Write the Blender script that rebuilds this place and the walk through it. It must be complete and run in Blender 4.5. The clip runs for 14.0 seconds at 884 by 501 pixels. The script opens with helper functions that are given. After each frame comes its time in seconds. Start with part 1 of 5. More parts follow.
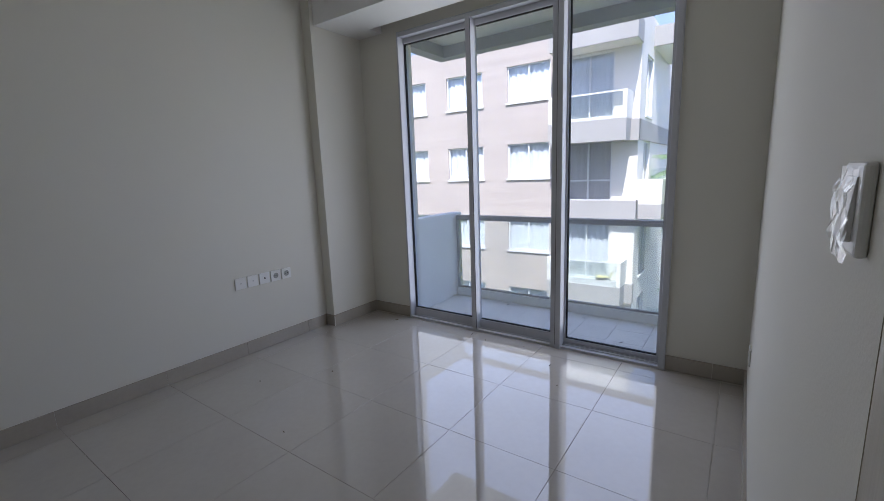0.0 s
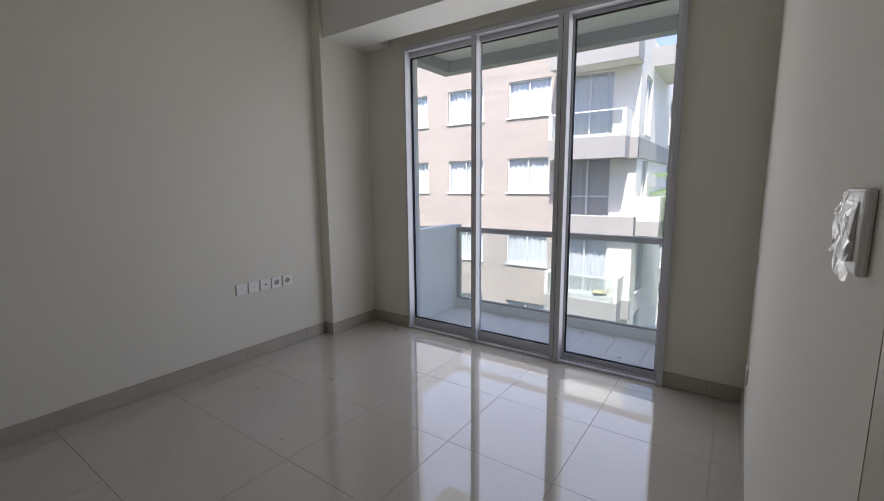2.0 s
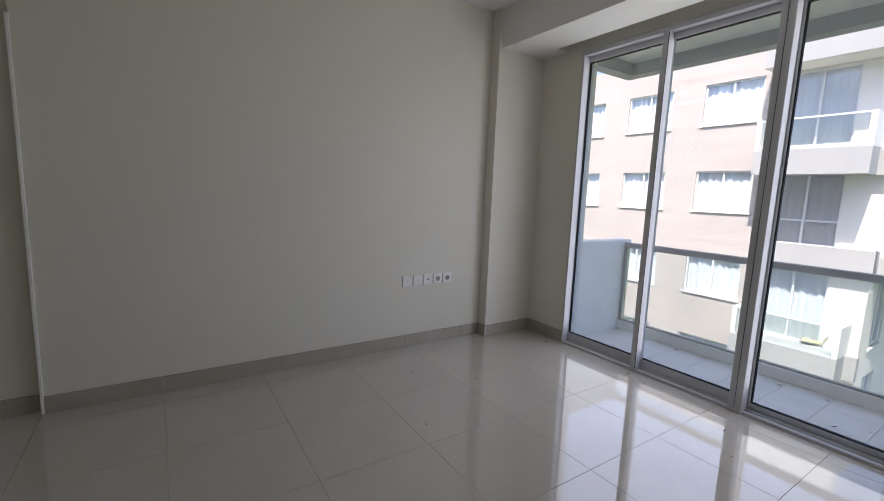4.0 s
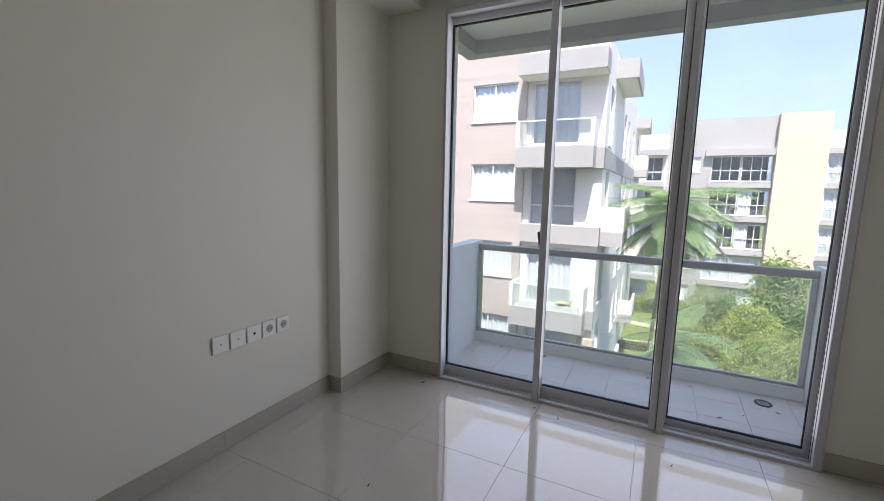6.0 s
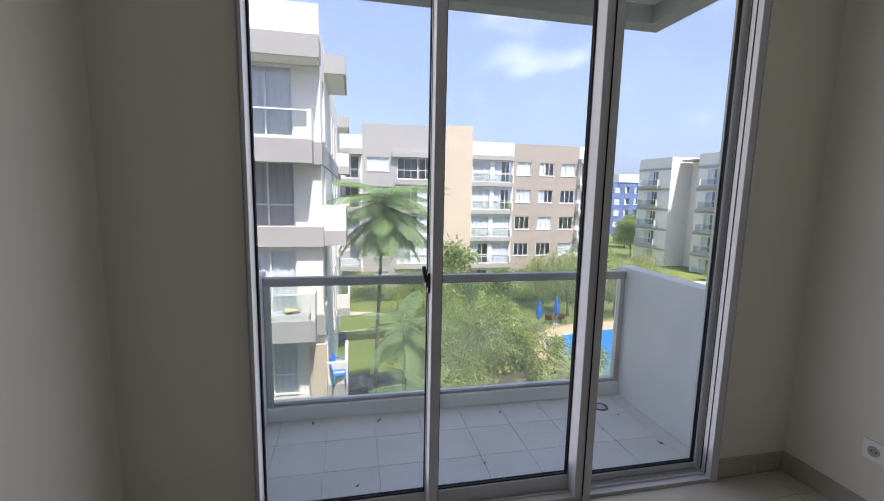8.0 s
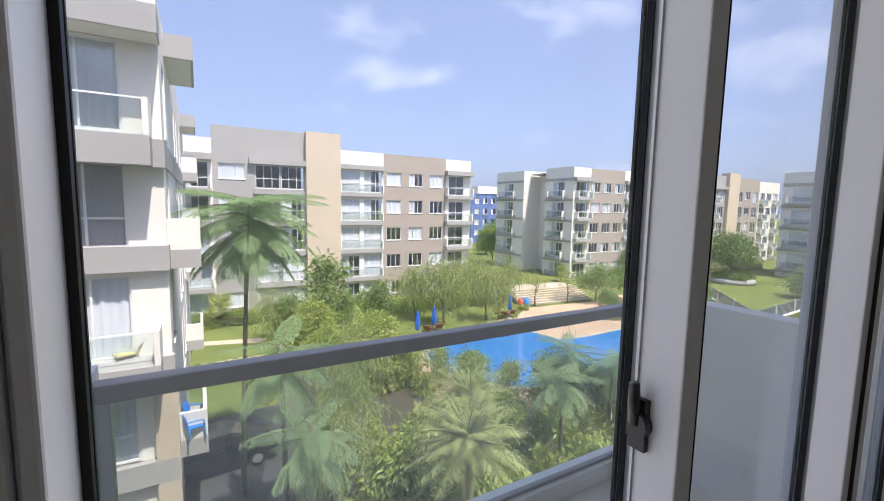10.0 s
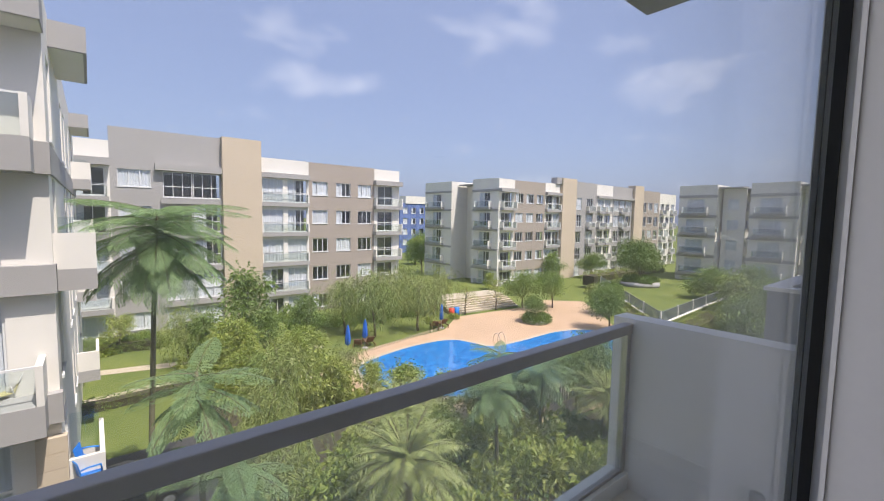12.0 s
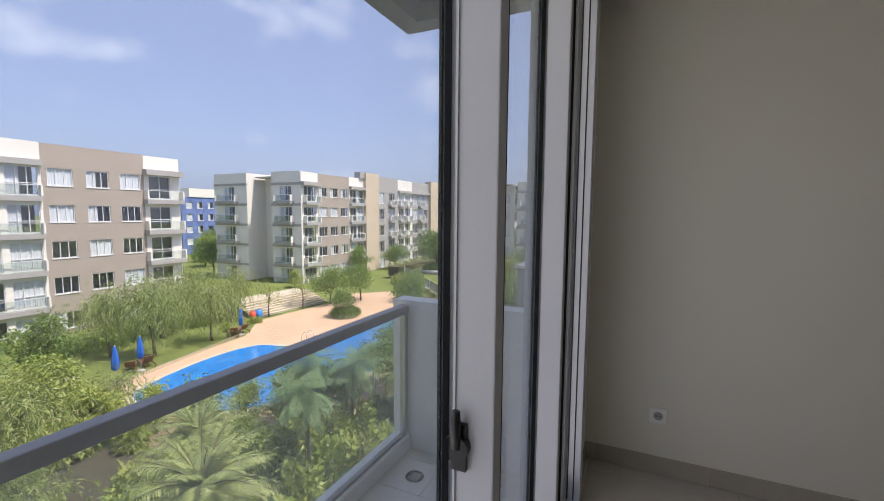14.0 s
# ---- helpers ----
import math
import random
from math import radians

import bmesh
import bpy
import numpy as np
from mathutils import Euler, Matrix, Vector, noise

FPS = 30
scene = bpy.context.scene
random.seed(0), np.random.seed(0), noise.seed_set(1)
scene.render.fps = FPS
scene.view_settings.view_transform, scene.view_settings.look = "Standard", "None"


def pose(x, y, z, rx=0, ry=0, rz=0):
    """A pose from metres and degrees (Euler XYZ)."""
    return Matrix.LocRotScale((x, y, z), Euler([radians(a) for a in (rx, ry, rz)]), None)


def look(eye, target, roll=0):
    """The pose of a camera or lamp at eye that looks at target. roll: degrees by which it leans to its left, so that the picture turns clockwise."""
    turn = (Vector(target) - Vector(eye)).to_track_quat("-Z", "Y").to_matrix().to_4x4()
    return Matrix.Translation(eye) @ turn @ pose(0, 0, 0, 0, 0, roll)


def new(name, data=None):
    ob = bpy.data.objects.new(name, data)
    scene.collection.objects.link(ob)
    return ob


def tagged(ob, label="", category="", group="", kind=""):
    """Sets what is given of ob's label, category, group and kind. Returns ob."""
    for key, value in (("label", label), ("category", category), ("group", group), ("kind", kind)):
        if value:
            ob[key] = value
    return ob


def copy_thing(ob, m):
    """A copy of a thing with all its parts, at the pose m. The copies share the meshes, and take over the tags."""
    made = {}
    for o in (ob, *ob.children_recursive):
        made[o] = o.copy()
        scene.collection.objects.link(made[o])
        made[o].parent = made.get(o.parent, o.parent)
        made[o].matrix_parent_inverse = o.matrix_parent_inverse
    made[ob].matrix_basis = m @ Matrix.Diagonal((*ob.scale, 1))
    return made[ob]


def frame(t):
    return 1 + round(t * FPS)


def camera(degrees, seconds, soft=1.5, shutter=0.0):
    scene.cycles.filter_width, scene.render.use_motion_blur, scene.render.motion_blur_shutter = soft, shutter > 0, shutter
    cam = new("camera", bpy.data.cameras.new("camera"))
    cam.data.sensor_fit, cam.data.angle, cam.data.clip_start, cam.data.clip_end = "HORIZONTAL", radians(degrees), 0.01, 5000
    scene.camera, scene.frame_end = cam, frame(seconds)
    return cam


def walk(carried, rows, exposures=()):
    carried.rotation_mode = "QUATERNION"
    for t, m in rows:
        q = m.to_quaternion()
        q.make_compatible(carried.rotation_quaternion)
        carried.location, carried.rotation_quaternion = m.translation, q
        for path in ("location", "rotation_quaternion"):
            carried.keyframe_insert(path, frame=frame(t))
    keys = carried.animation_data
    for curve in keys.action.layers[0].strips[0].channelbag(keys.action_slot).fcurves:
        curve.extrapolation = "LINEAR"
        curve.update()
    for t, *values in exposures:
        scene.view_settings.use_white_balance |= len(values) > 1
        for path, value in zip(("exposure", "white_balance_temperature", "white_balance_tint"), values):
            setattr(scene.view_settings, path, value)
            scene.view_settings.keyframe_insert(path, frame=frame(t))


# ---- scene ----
cam = camera(92.1, 14.0, soft=0.7)
PATH = [
    (0, (3.108, -3.134, 1.391), (1.967, -1.53, 1.037), -2.1),
    (0.5, (3.069, -3.121, 1.398), (2.069, -1.431, 1.078), -1.7),
    (1, (3.037, -3.133, 1.384), (2.053, -1.424, 1.076), -1.3),
    (1.5, (3.03, -3.162, 1.391), (2.078, -1.431, 1.082), -1.1),
    (2, (3.097, -3.176, 1.394), (1.963, -1.557, 1.093), -0.5),
    (2.5, (3.258, -3.165, 1.392), (1.701, -1.94, 1.118), 1.5),
    (2.7, (3.303, -3.178, 1.36), (1.626, -2.121, 1.093), 1.7),
    (4.8, (2.715, -3.122, 1.375), (1.155, -1.902, 1.098), 3.9),
    (5, (2.583, -3.071, 1.362), (1.13, -1.723, 1.09), 4.1),
    (5.5, (2.232, -2.934, 1.369), (0.961, -1.414, 1.094), 3.4),
    (6, (1.899, -2.763, 1.416), (0.994, -1.002, 1.137), 1.2),
    (6.5, (1.651, -2.575, 1.427), (1.138, -0.662, 1.148), 1.5),
    (7, (1.293, -2.296, 1.465), (1.186, -0.322, 1.163), 1.9),
    (7.5, (1.081, -2.057, 1.442), (1.272, -0.083, 1.181), 1.0),
    (8, (0.889, -1.741, 1.473), (1.297, 0.199, 1.202), 1.2),
    (8.2, (0.866, -1.564, 1.424), (1.344, 0.362, 1.175), 1.3),
    (10.3, (0.564, -0.267, 1.432), (1.659, 1.394, 1.223), 0.7),
    (10.5, (0.552, -0.201, 1.447), (1.714, 1.414, 1.24), 0.5),
    (11, (0.562, -0.112, 1.472), (1.767, 1.471, 1.272), 0.7),
    (11.5, (0.571, -0.061, 1.495), (1.81, 1.499, 1.318), 1.0),
    (12, (0.567, -0.049, 1.491), (1.834, 1.49, 1.333), 1.0),
    (12.5, (0.55, -0.062, 1.478), (1.834, 1.464, 1.328), 0.6),
    (13, (0.529, -0.133, 1.483), (1.838, 1.372, 1.335), 0.2),
    (13.5, (0.503, -0.231, 1.489), (1.978, 1.111, 1.334), 0.4),
    (14, (0.537, -0.254, 1.497), (2.343, 0.587, 1.323), 0.4),
]
EXPOSURES = [
    (0.0, 1.54, 5650, 16), (0.8, 1.46, 6000, 16), (2.5, 1.66, 6150, 16), (5.0, 1.78, 6100, 16), (6.5, 1.55, 6200, 16), (8.0, 1.30, 6200, 16),
    (10.3, 1.04, 6350, 16), (11.5, 0.80, 6500, 16), (13.0, 0.70, 6500, 16), (14.0, 0.84, 6450, 16),
]
walk(cam, [(t, look(eye, aim, lean)) for t, eye, aim, lean in PATH], EXPOSURES)

# ---- world and light ----
SUN_EL, SUN_AZ = 63.0, 165.0
world = bpy.data.worlds.new("sky")
scene.world = world
world.use_nodes = True
wn, wl = world.node_tree.nodes, world.node_tree.links
wn.clear()
w_out = wn.new("ShaderNodeOutputWorld")
w_bg = wn.new("ShaderNodeBackground")
w_sky = wn.new("ShaderNodeTexSky")
w_sky.sky_type = "NISHITA"
w_sky.sun_disc = False
w_sky.sun_elevation, w_sky.sun_rotation = radians(SUN_EL), radians(SUN_AZ)
w_sky.air_density, w_sky.dust_density, w_sky.ozone_density = 1.0, 3.0, 2.0
w_tc = wn.new("ShaderNodeTexCoord")
w_map = wn.new("ShaderNodeMapping")
w_map.inputs["Scale"].default_value = (3.2, 3.2, 6.0)
w_noise = wn.new("ShaderNodeTexNoise")
w_noise.inputs["Scale"].default_value = 3.2
w_noise.inputs["Detail"].default_value = 7.0
w_noise.inputs["Roughness"].default_value = 0.55
w_last = w_noise.outputs["Fac"]
for c_dir, c_size in (((0.676, 0.622, 0.394), 0.15), ((0.355, 0.893, 0.276), 0.13), ((0.882, 0.39, 0.266), 0.16), ((0.315, 0.876, 0.367), 0.12), ((0.459, 0.843, 0.28), 0.1), ((0.825, 0.445, 0.348), 0.11)):
    w_sub, w_len, w_rng, w_add = wn.new("ShaderNodeVectorMath"), wn.new("ShaderNodeVectorMath"), wn.new("ShaderNodeMapRange"), wn.new("ShaderNodeMath")
    w_sub.operation, w_len.operation = "SUBTRACT", "LENGTH"
    w_sub.inputs[1].default_value = (c_dir[0], c_dir[1], c_dir[2] * 2.4)
    w_rng.inputs["From Min"].default_value, w_rng.inputs["From Max"].default_value = 0.0, c_size
    w_rng.inputs["To Min"].default_value, w_rng.inputs["To Max"].default_value = 0.36, 0.0
    w_flat = wn.new("ShaderNodeVectorMath")
    w_flat.operation = "MULTIPLY"
    w_flat.inputs[1].default_value = (1.0, 1.0, 2.4)
    wl.new(w_tc.outputs["Generated"], w_flat.inputs[0])
    wl.new(w_flat.outputs[0], w_sub.inputs[0])
    wl.new(w_sub.outputs[0], w_len.inputs[0])
    wl.new(w_len.outputs["Value"], w_rng.inputs["Value"])
    wl.new(w_rng.outputs["Result"], w_add.inputs[0])
    wl.new(w_last, w_add.inputs[1])
    w_last = w_add.outputs[0]
w_ramp = wn.new("ShaderNodeValToRGB")
w_ramp.color_ramp.elements[0].position, w_ramp.color_ramp.elements[0].color = 0.60, (0, 0, 0, 1)
w_ramp.color_ramp.elements[1].position, w_ramp.color_ramp.elements[1].color = 0.88, (0.25, 0.25, 0.25, 1)
w_mix = wn.new("ShaderNodeMixRGB")
w_mix.inputs["Color2"].default_value = (7.0, 6.9, 7.0, 1)
wl.new(w_tc.outputs["Generated"], w_map.inputs["Vector"])
wl.new(w_map.outputs["Vector"], w_noise.inputs["Vector"])
wl.new(w_last, w_ramp.inputs["Fac"])
wl.new(w_ramp.outputs["Color"], w_mix.inputs["Fac"])
w_haze = wn.new("ShaderNodeMixRGB")
w_haze.inputs["Fac"].default_value = 0.55
w_haze.inputs["Color2"].default_value = (2.35, 2.75, 4.15, 1)
wl.new(w_sky.outputs["Color"], w_haze.inputs["Color1"])
wl.new(w_haze.outputs["Color"], w_mix.inputs["Color1"])
wl.new(w_mix.outputs["Color"], w_bg.inputs["Color"])
w_bg.inputs["Strength"].default_value = 0.13
wl.new(w_bg.outputs["Background"], w_out.inputs["Surface"])

sun = new("sun", bpy.data.lights.new("sun", "SUN"))
sun.data.energy, sun.data.angle, sun.data.color = 3.9, radians(0.6), (1.0, 0.92, 0.79)
_e, _a = radians(SUN_EL), radians(SUN_AZ)
sun.matrix_world = look((0, 0, 40), Vector((0, 0, 40)) - Vector((math.cos(_e) * math.sin(_a), math.cos(_e) * math.cos(_a), math.sin(_e))))
# daylight of the open sky in the balcony door's opening
door_light = new("door_daylight", bpy.data.lights.new("door_daylight", "AREA"))
door_light.data.shape, door_light.data.size, door_light.data.size_y = "RECTANGLE", 2.2, 2.4
door_light.data.energy, door_light.data.color = 5.5, (1.0, 0.985, 0.95)
door_light.matrix_world = look((1.62, 0.036, 1.36), (1.62, -0.964, 1.36))

# ---- small tools ----
def ident(p):
    return p


class Geo:
    """Collects boxes, tubes and sheets into one mesh."""

    def __init__(self):
        self.v, self.f, self.s = [], [], []

    def add(self, verts, faces, smooth=False):
        n = len(self.v)
        self.v += [tuple(p) for p in verts]
        self.f += [tuple(i + n for i in f) for f in faces]
        self.s += [smooth] * len(faces)
        return self

    def box(self, x0, y0, z0, x1, y1, z1, m=None):
        p = [(x, y, z) for z in (z0, z1) for y in (y0, y1) for x in (x0, x1)]
        if m is not None:
            p = [m @ Vector(q) for q in p]
        return self.add(p, [(0, 2, 3, 1), (4, 5, 7, 6), (0, 1, 5, 4), (2, 6, 7, 3), (1, 3, 7, 5), (0, 4, 6, 2)])

    def tube(self, pts, radii, n=8, cap=True):
        pts = [Vector(p) for p in pts]
        rings = []
        for i, p in enumerate(pts):
            d = (pts[min(i + 1, len(pts) - 1)] - pts[max(i - 1, 0)]).normalized()
            a = d.orthogonal().normalized() if i == 0 else (a - d * a.dot(d)).normalized()
            b = d.cross(a)
            rings.append([p + (a * math.cos(2 * math.pi * k / n) + b * math.sin(2 * math.pi * k / n)) * radii[i] for k in range(n)])
        vs = [q for r in rings for q in r]
        fs = [(i * n + k, i * n + (k + 1) % n, (i + 1) * n + (k + 1) % n, (i + 1) * n + k) for i in range(len(pts) - 1) for k in range(n)]
        if cap:
            fs += [tuple(range(n))[::-1], tuple(range((len(pts) - 1) * n, len(pts) * n))]
        return self.add(vs, fs, True)

    def prism(self, poly, z0, z1):
        n = len(poly)
        vs = [(x, y, z0) for x, y in poly] + [(x, y, z1) for x, y in poly]
        fs = [tuple(range(n))[::-1], tuple(range(n, 2 * n))] + [(i, (i + 1) % n, n + (i + 1) % n, n + i) for i in range(n)]
        return self.add(vs, fs)

    def lathe(self, profile, n=28):
        """A surface of revolution about the x axis; profile: (x, radius)."""
        vs = [(x, r * math.cos(2 * math.pi * k / n), r * math.sin(2 * math.pi * k / n)) for x, r in profile for k in range(n)]
        return self.add(vs, [(i * n + k, i * n + (k + 1) % n, (i + 1) * n + (k + 1) % n, (i + 1) * n + k) for i in range(len(profile) - 1) for k in range(n)], True)

    def disc(self, c, r, h, n=20, axis="z"):
        cx, cy, cz = c
        ring = [(math.cos(2 * math.pi * k / n) * r, math.sin(2 * math.pi * k / n) * r) for k in range(n)]
        if axis == "z":
            vs = [(cx + a, cy + b, cz + d) for d in (0, h) for a, b in ring]
        elif axis == "x":
            vs = [(cx + d, cy + a, cz + b) for d in (0, h) for a, b in ring]
        else:
            vs = [(cx - a, cy + d, cz + b) for d in (0, h) for a, b in ring]
        return self.add(vs, [tuple(range(n))[::-1], tuple(range(n, 2 * n))] + [(i, (i + 1) % n, n + (i + 1) % n, n + i) for i in range(n)])

    def mesh(self, name, material, bevel=0.0, seg=2):
        me = bpy.data.meshes.new(name)
        me.from_pydata(self.v, [], self.f)
        me.polygons.foreach_set("use_smooth", self.s)
        if material:
            me.materials.append(material)
        if bevel:
            bm = bmesh.new()
            bm.from_mesh(me)
            bmesh.ops.recalc_face_normals(bm, faces=bm.faces)
            bmesh.ops.bevel(bm, geom=[e for e in bm.edges if len(e.link_faces) == 2 and e.calc_face_angle(0) > 0.6], offset=bevel, segments=seg, affect="EDGES", profile=0.5)
            bm.to_mesh(me)
            bm.free()
        me.update()
        return me


def part(name, geo, material, parent=None, label="", bevel=0.0):
    me = geo if isinstance(geo, bpy.types.Mesh) else geo.mesh(name, material, bevel)
    ob = new(name, me)
    if parent is not None:
        ob.parent = parent
    return tagged(ob, label)


def thing(name, label, category, group="", kind="", at=None):
    ob = new(name)
    ob.empty_display_size = 0.1
    if at is not None:
        ob.matrix_basis = at
    return tagged(ob, label, category, group, kind)


def solid(name, geo, material, label="", category="", group="", kind="", bevel=0.0):
    ob = part(name, geo, material, None, label, bevel)
    return tagged(ob, "", category, group, kind)


# ---- materials ----
def mat(name, col, rough=0.6, metal=0.0, var=0.08, scale=3.0, fine=60.0, bump=0.05, spec=0.5, coat=0.0, island=0.0, obj=0.0, col2=None, stretch=(1, 1, 1), coords="Object", rvar=0.0):
    """A surface with broad and fine variation of tone, and fine relief."""
    m = bpy.data.materials.new(name)
    m.use_nodes = True
    n, l = m.node_tree.nodes, m.node_tree.links
    b = n["Principled BSDF"]
    b.inputs["Roughness"].default_value, b.inputs["Metallic"].default_value = rough, metal
    b.inputs["Specular IOR Level"].default_value = spec
    b.inputs["Coat Weight"].default_value = coat
    b.inputs["Coat Roughness"].default_value = 0.05
    tc, mp = n.new("ShaderNodeTexCoord"), n.new("ShaderNodeMapping")
    mp.inputs["Scale"].default_value = stretch
    geo = n.new("ShaderNodeNewGeometry")
    l.new(geo.outputs["Position"] if coords == "World" else tc.outputs["Object"], mp.inputs["Vector"])
    n1, n2 = n.new("ShaderNodeTexNoise"), n.new("ShaderNodeTexNoise")
    n1.inputs["Scale"].default_value, n1.inputs["Detail"].default_value = scale, 6
    n2.inputs["Scale"].default_value, n2.inputs["Detail"].default_value = fine, 4
    for q in (n1, n2):
        l.new(mp.outputs["Vector"], q.inputs["Vector"])
    add = n.new("ShaderNodeMath")
    add.operation = "MULTIPLY_ADD"
    add.inputs[1].default_value = 0.35
    l.new(n2.outputs["Fac"], add.inputs[0])
    sc = n.new("ShaderNodeMath")
    sc.operation = "MULTIPLY"
    sc.inputs[1].default_value = 0.65
    l.new(n1.outputs["Fac"], sc.inputs[0])
    l.new(sc.outputs[0], add.inputs[2])
    last = add.outputs[0]
    for amount, out in ((island, geo.outputs["Random Per Island"]), (obj, None)):
        if amount:
            if out is None:
                out = n.new("ShaderNodeObjectInfo").outputs["Random"]
            q = n.new("ShaderNodeMath")
            q.operation = "MULTIPLY_ADD"
            q.inputs[1].default_value = amount
            l.new(out, q.inputs[0])
            l.new(last, q.inputs[2])
            q2 = n.new("ShaderNodeMath")
            q2.operation = "SUBTRACT"
            q2.inputs[1].default_value = amount / 2
            l.new(q.outputs[0], q2.inputs[0])
            last = q2.outputs[0]
    ramp = n.new("ShaderNodeValToRGB")
    e = ramp.color_ramp.elements
    lo = col2 if col2 else tuple(c * (1 - var) for c in col)
    hi = col if col2 else tuple(min(1, c * (1 + var)) for c in col)
    e[0].position, e[0].color = 0.3, (*lo, 1)
    e[1].position, e[1].color = 0.7, (*hi, 1)
    l.new(last, ramp.inputs["Fac"])
    l.new(ramp.outputs["Color"], b.inputs["Base Color"])
    if rvar:
        rr = n.new("ShaderNodeMapRange")
        rr.inputs["To Min"].default_value, rr.inputs["To Max"].default_value = max(0, rough - rvar), rough + rvar
        l.new(n1.outputs["Fac"], rr.inputs["Value"])
        l.new(rr.outputs["Result"], b.inputs["Roughness"])
    if bump:
        bp = n.new("ShaderNodeBump")
        bp.inputs["Strength"].default_value, bp.inputs["Distance"].default_value = bump, 0.01
        l.new(n2.outputs["Fac"], bp.inputs["Height"])
        l.new(bp.outputs["Normal"], b.inputs["Normal"])
    return m


def glass_mat(name, tint=(0.93, 0.97, 0.96), dust_haze=0.0, gloss=1.0, dust_haze_col=(0.75, 0.8, 0.78)):
    """Thin clear glass: mirrors by Fresnel, lets the rest through, with a pale film for dust and painted haze."""
    m = bpy.data.materials.new(name)
    m.use_nodes = True
    n, l = m.node_tree.nodes, m.node_tree.links
    n.clear()
    out = n.new("ShaderNodeOutputMaterial")
    tr, gl, fr, mix = n.new("ShaderNodeBsdfTransparent"), n.new("ShaderNodeBsdfGlossy"), n.new("ShaderNodeLayerWeight"), n.new("ShaderNodeMixShader")
    tr.inputs["Color"].default_value = (*tint, 1)
    gl.inputs["Roughness"].default_value = 0.0
    fr.inputs["Blend"].default_value = 0.5
    pw, q = n.new("ShaderNodeMath"), n.new("ShaderNodeMath")
    pw.operation = "POWER"
    pw.inputs[1].default_value = 5.0
    l.new(fr.outputs["Facing"], pw.inputs[0])
    q.operation, q.use_clamp = "MULTIPLY_ADD", True
    q.inputs[1].default_value, q.inputs[2].default_value = 0.9, 0.035 * gloss
    l.new(pw.outputs[0], q.inputs[0])
    l.new(q.outputs[0], mix.inputs[0])
    l.new(tr.outputs[0], mix.inputs[1])
    l.new(gl.outputs[0], mix.inputs[2])
    last = mix.outputs[0]
    if dust_haze:
        df, mx, nz, tc, rp = n.new("ShaderNodeBsdfDiffuse"), n.new("ShaderNodeMixShader"), n.new("ShaderNodeTexNoise"), n.new("ShaderNodeTexCoord"), n.new("ShaderNodeMapRange")
        tl, ad = n.new("ShaderNodeBsdfTranslucent"), n.new("ShaderNodeMixShader")
        df.inputs["Color"].default_value = tl.inputs["Color"].default_value = (*dust_haze_col, 1)
        nz.inputs["Scale"].default_value, nz.inputs["Detail"].default_value = 2.2, 6
        l.new(tc.outputs["Object"], nz.inputs["Vector"])
        rp.inputs["From Min"].default_value, rp.inputs["From Max"].default_value = 0.3, 0.75
        rp.inputs["To Min"].default_value, rp.inputs["To Max"].default_value = dust_haze * 0.5, dust_haze * 1.5
        l.new(nz.outputs["Fac"], rp.inputs["Value"])
        l.new(df.outputs[0], ad.inputs[1])
        l.new(tl.outputs[0], ad.inputs[2])
        l.new(rp.outputs["Result"], mx.inputs[0])
        l.new(last, mx.inputs[1])
        l.new(ad.outputs[0], mx.inputs[2])
        last = mx.outputs[0]
    l.new(last, out.inputs["Surface"])
    return m


def leaf_mat(name, a, b, trans=0.3):
    """Leaves: each its own green, with light shining through."""
    m = bpy.data.materials.new(name)
    m.use_nodes = True
    n, l = m.node_tree.nodes, m.node_tree.links
    n.clear()
    out, df, tl, mx = n.new("ShaderNodeOutputMaterial"), n.new("ShaderNodeBsdfPrincipled"), n.new("ShaderNodeBsdfTranslucent"), n.new("ShaderNodeMixShader")
    df.inputs["Roughness"].default_value = 0.5
    geo, oi, q, ramp = n.new("ShaderNodeNewGeometry"), n.new("ShaderNodeObjectInfo"), n.new("ShaderNodeMath"), n.new("ShaderNodeValToRGB")
    q.operation = "MULTIPLY_ADD"
    q.inputs[1].default_value = 0.3
    l.new(oi.outputs["Random"], q.inputs[0])
    q2 = n.new("ShaderNodeMath")
    q2.operation = "MULTIPLY"
    q2.inputs[1].default_value = 0.7
    l.new(geo.outputs["Random Per Island"], q2.inputs[0])
    l.new(q2.outputs[0], q.inputs[2])
    ramp.color_ramp.elements[0].color, ramp.color_ramp.elements[1].color = (*a, 1), (*b, 1)
    l.new(q.outputs[0], ramp.inputs["Fac"])
    l.new(ramp.outputs["Color"], df.inputs["Base Color"])
    l.new(ramp.outputs["Color"], tl.inputs["Color"])
    mx.inputs[0].default_value = trans
    l.new(df.outputs[0], mx.inputs[1])
    l.new(tl.outputs[0], mx.inputs[2])
    l.new(mx.outputs[0], out.inputs["Surface"])
    return m


M_WALL = mat("wall_paint", (0.76, 0.735, 0.655), 0.75, var=0.015, scale=1.2, fine=180, bump=0.06, spec=0.25)
M_CEIL = mat("ceiling_paint", (0.84, 0.83, 0.80), 0.8, var=0.012, scale=1.0, fine=150, bump=0.04, spec=0.2)
M_TILE = mat("polished_floor_tile", (0.50, 0.465, 0.415), 0.02, var=0.05, scale=2.2, fine=26, bump=0.0, spec=1.0, coat=0.6, obj=0.08, rvar=0.008)
M_GROUT = mat("floor_grout", (0.54, 0.50, 0.45), 0.8, fine=200)
M_SKIRT = mat("skirting_tile", (0.42, 0.38, 0.325), 0.25, var=0.07, scale=3, fine=40, bump=0.01, obj=0.1)
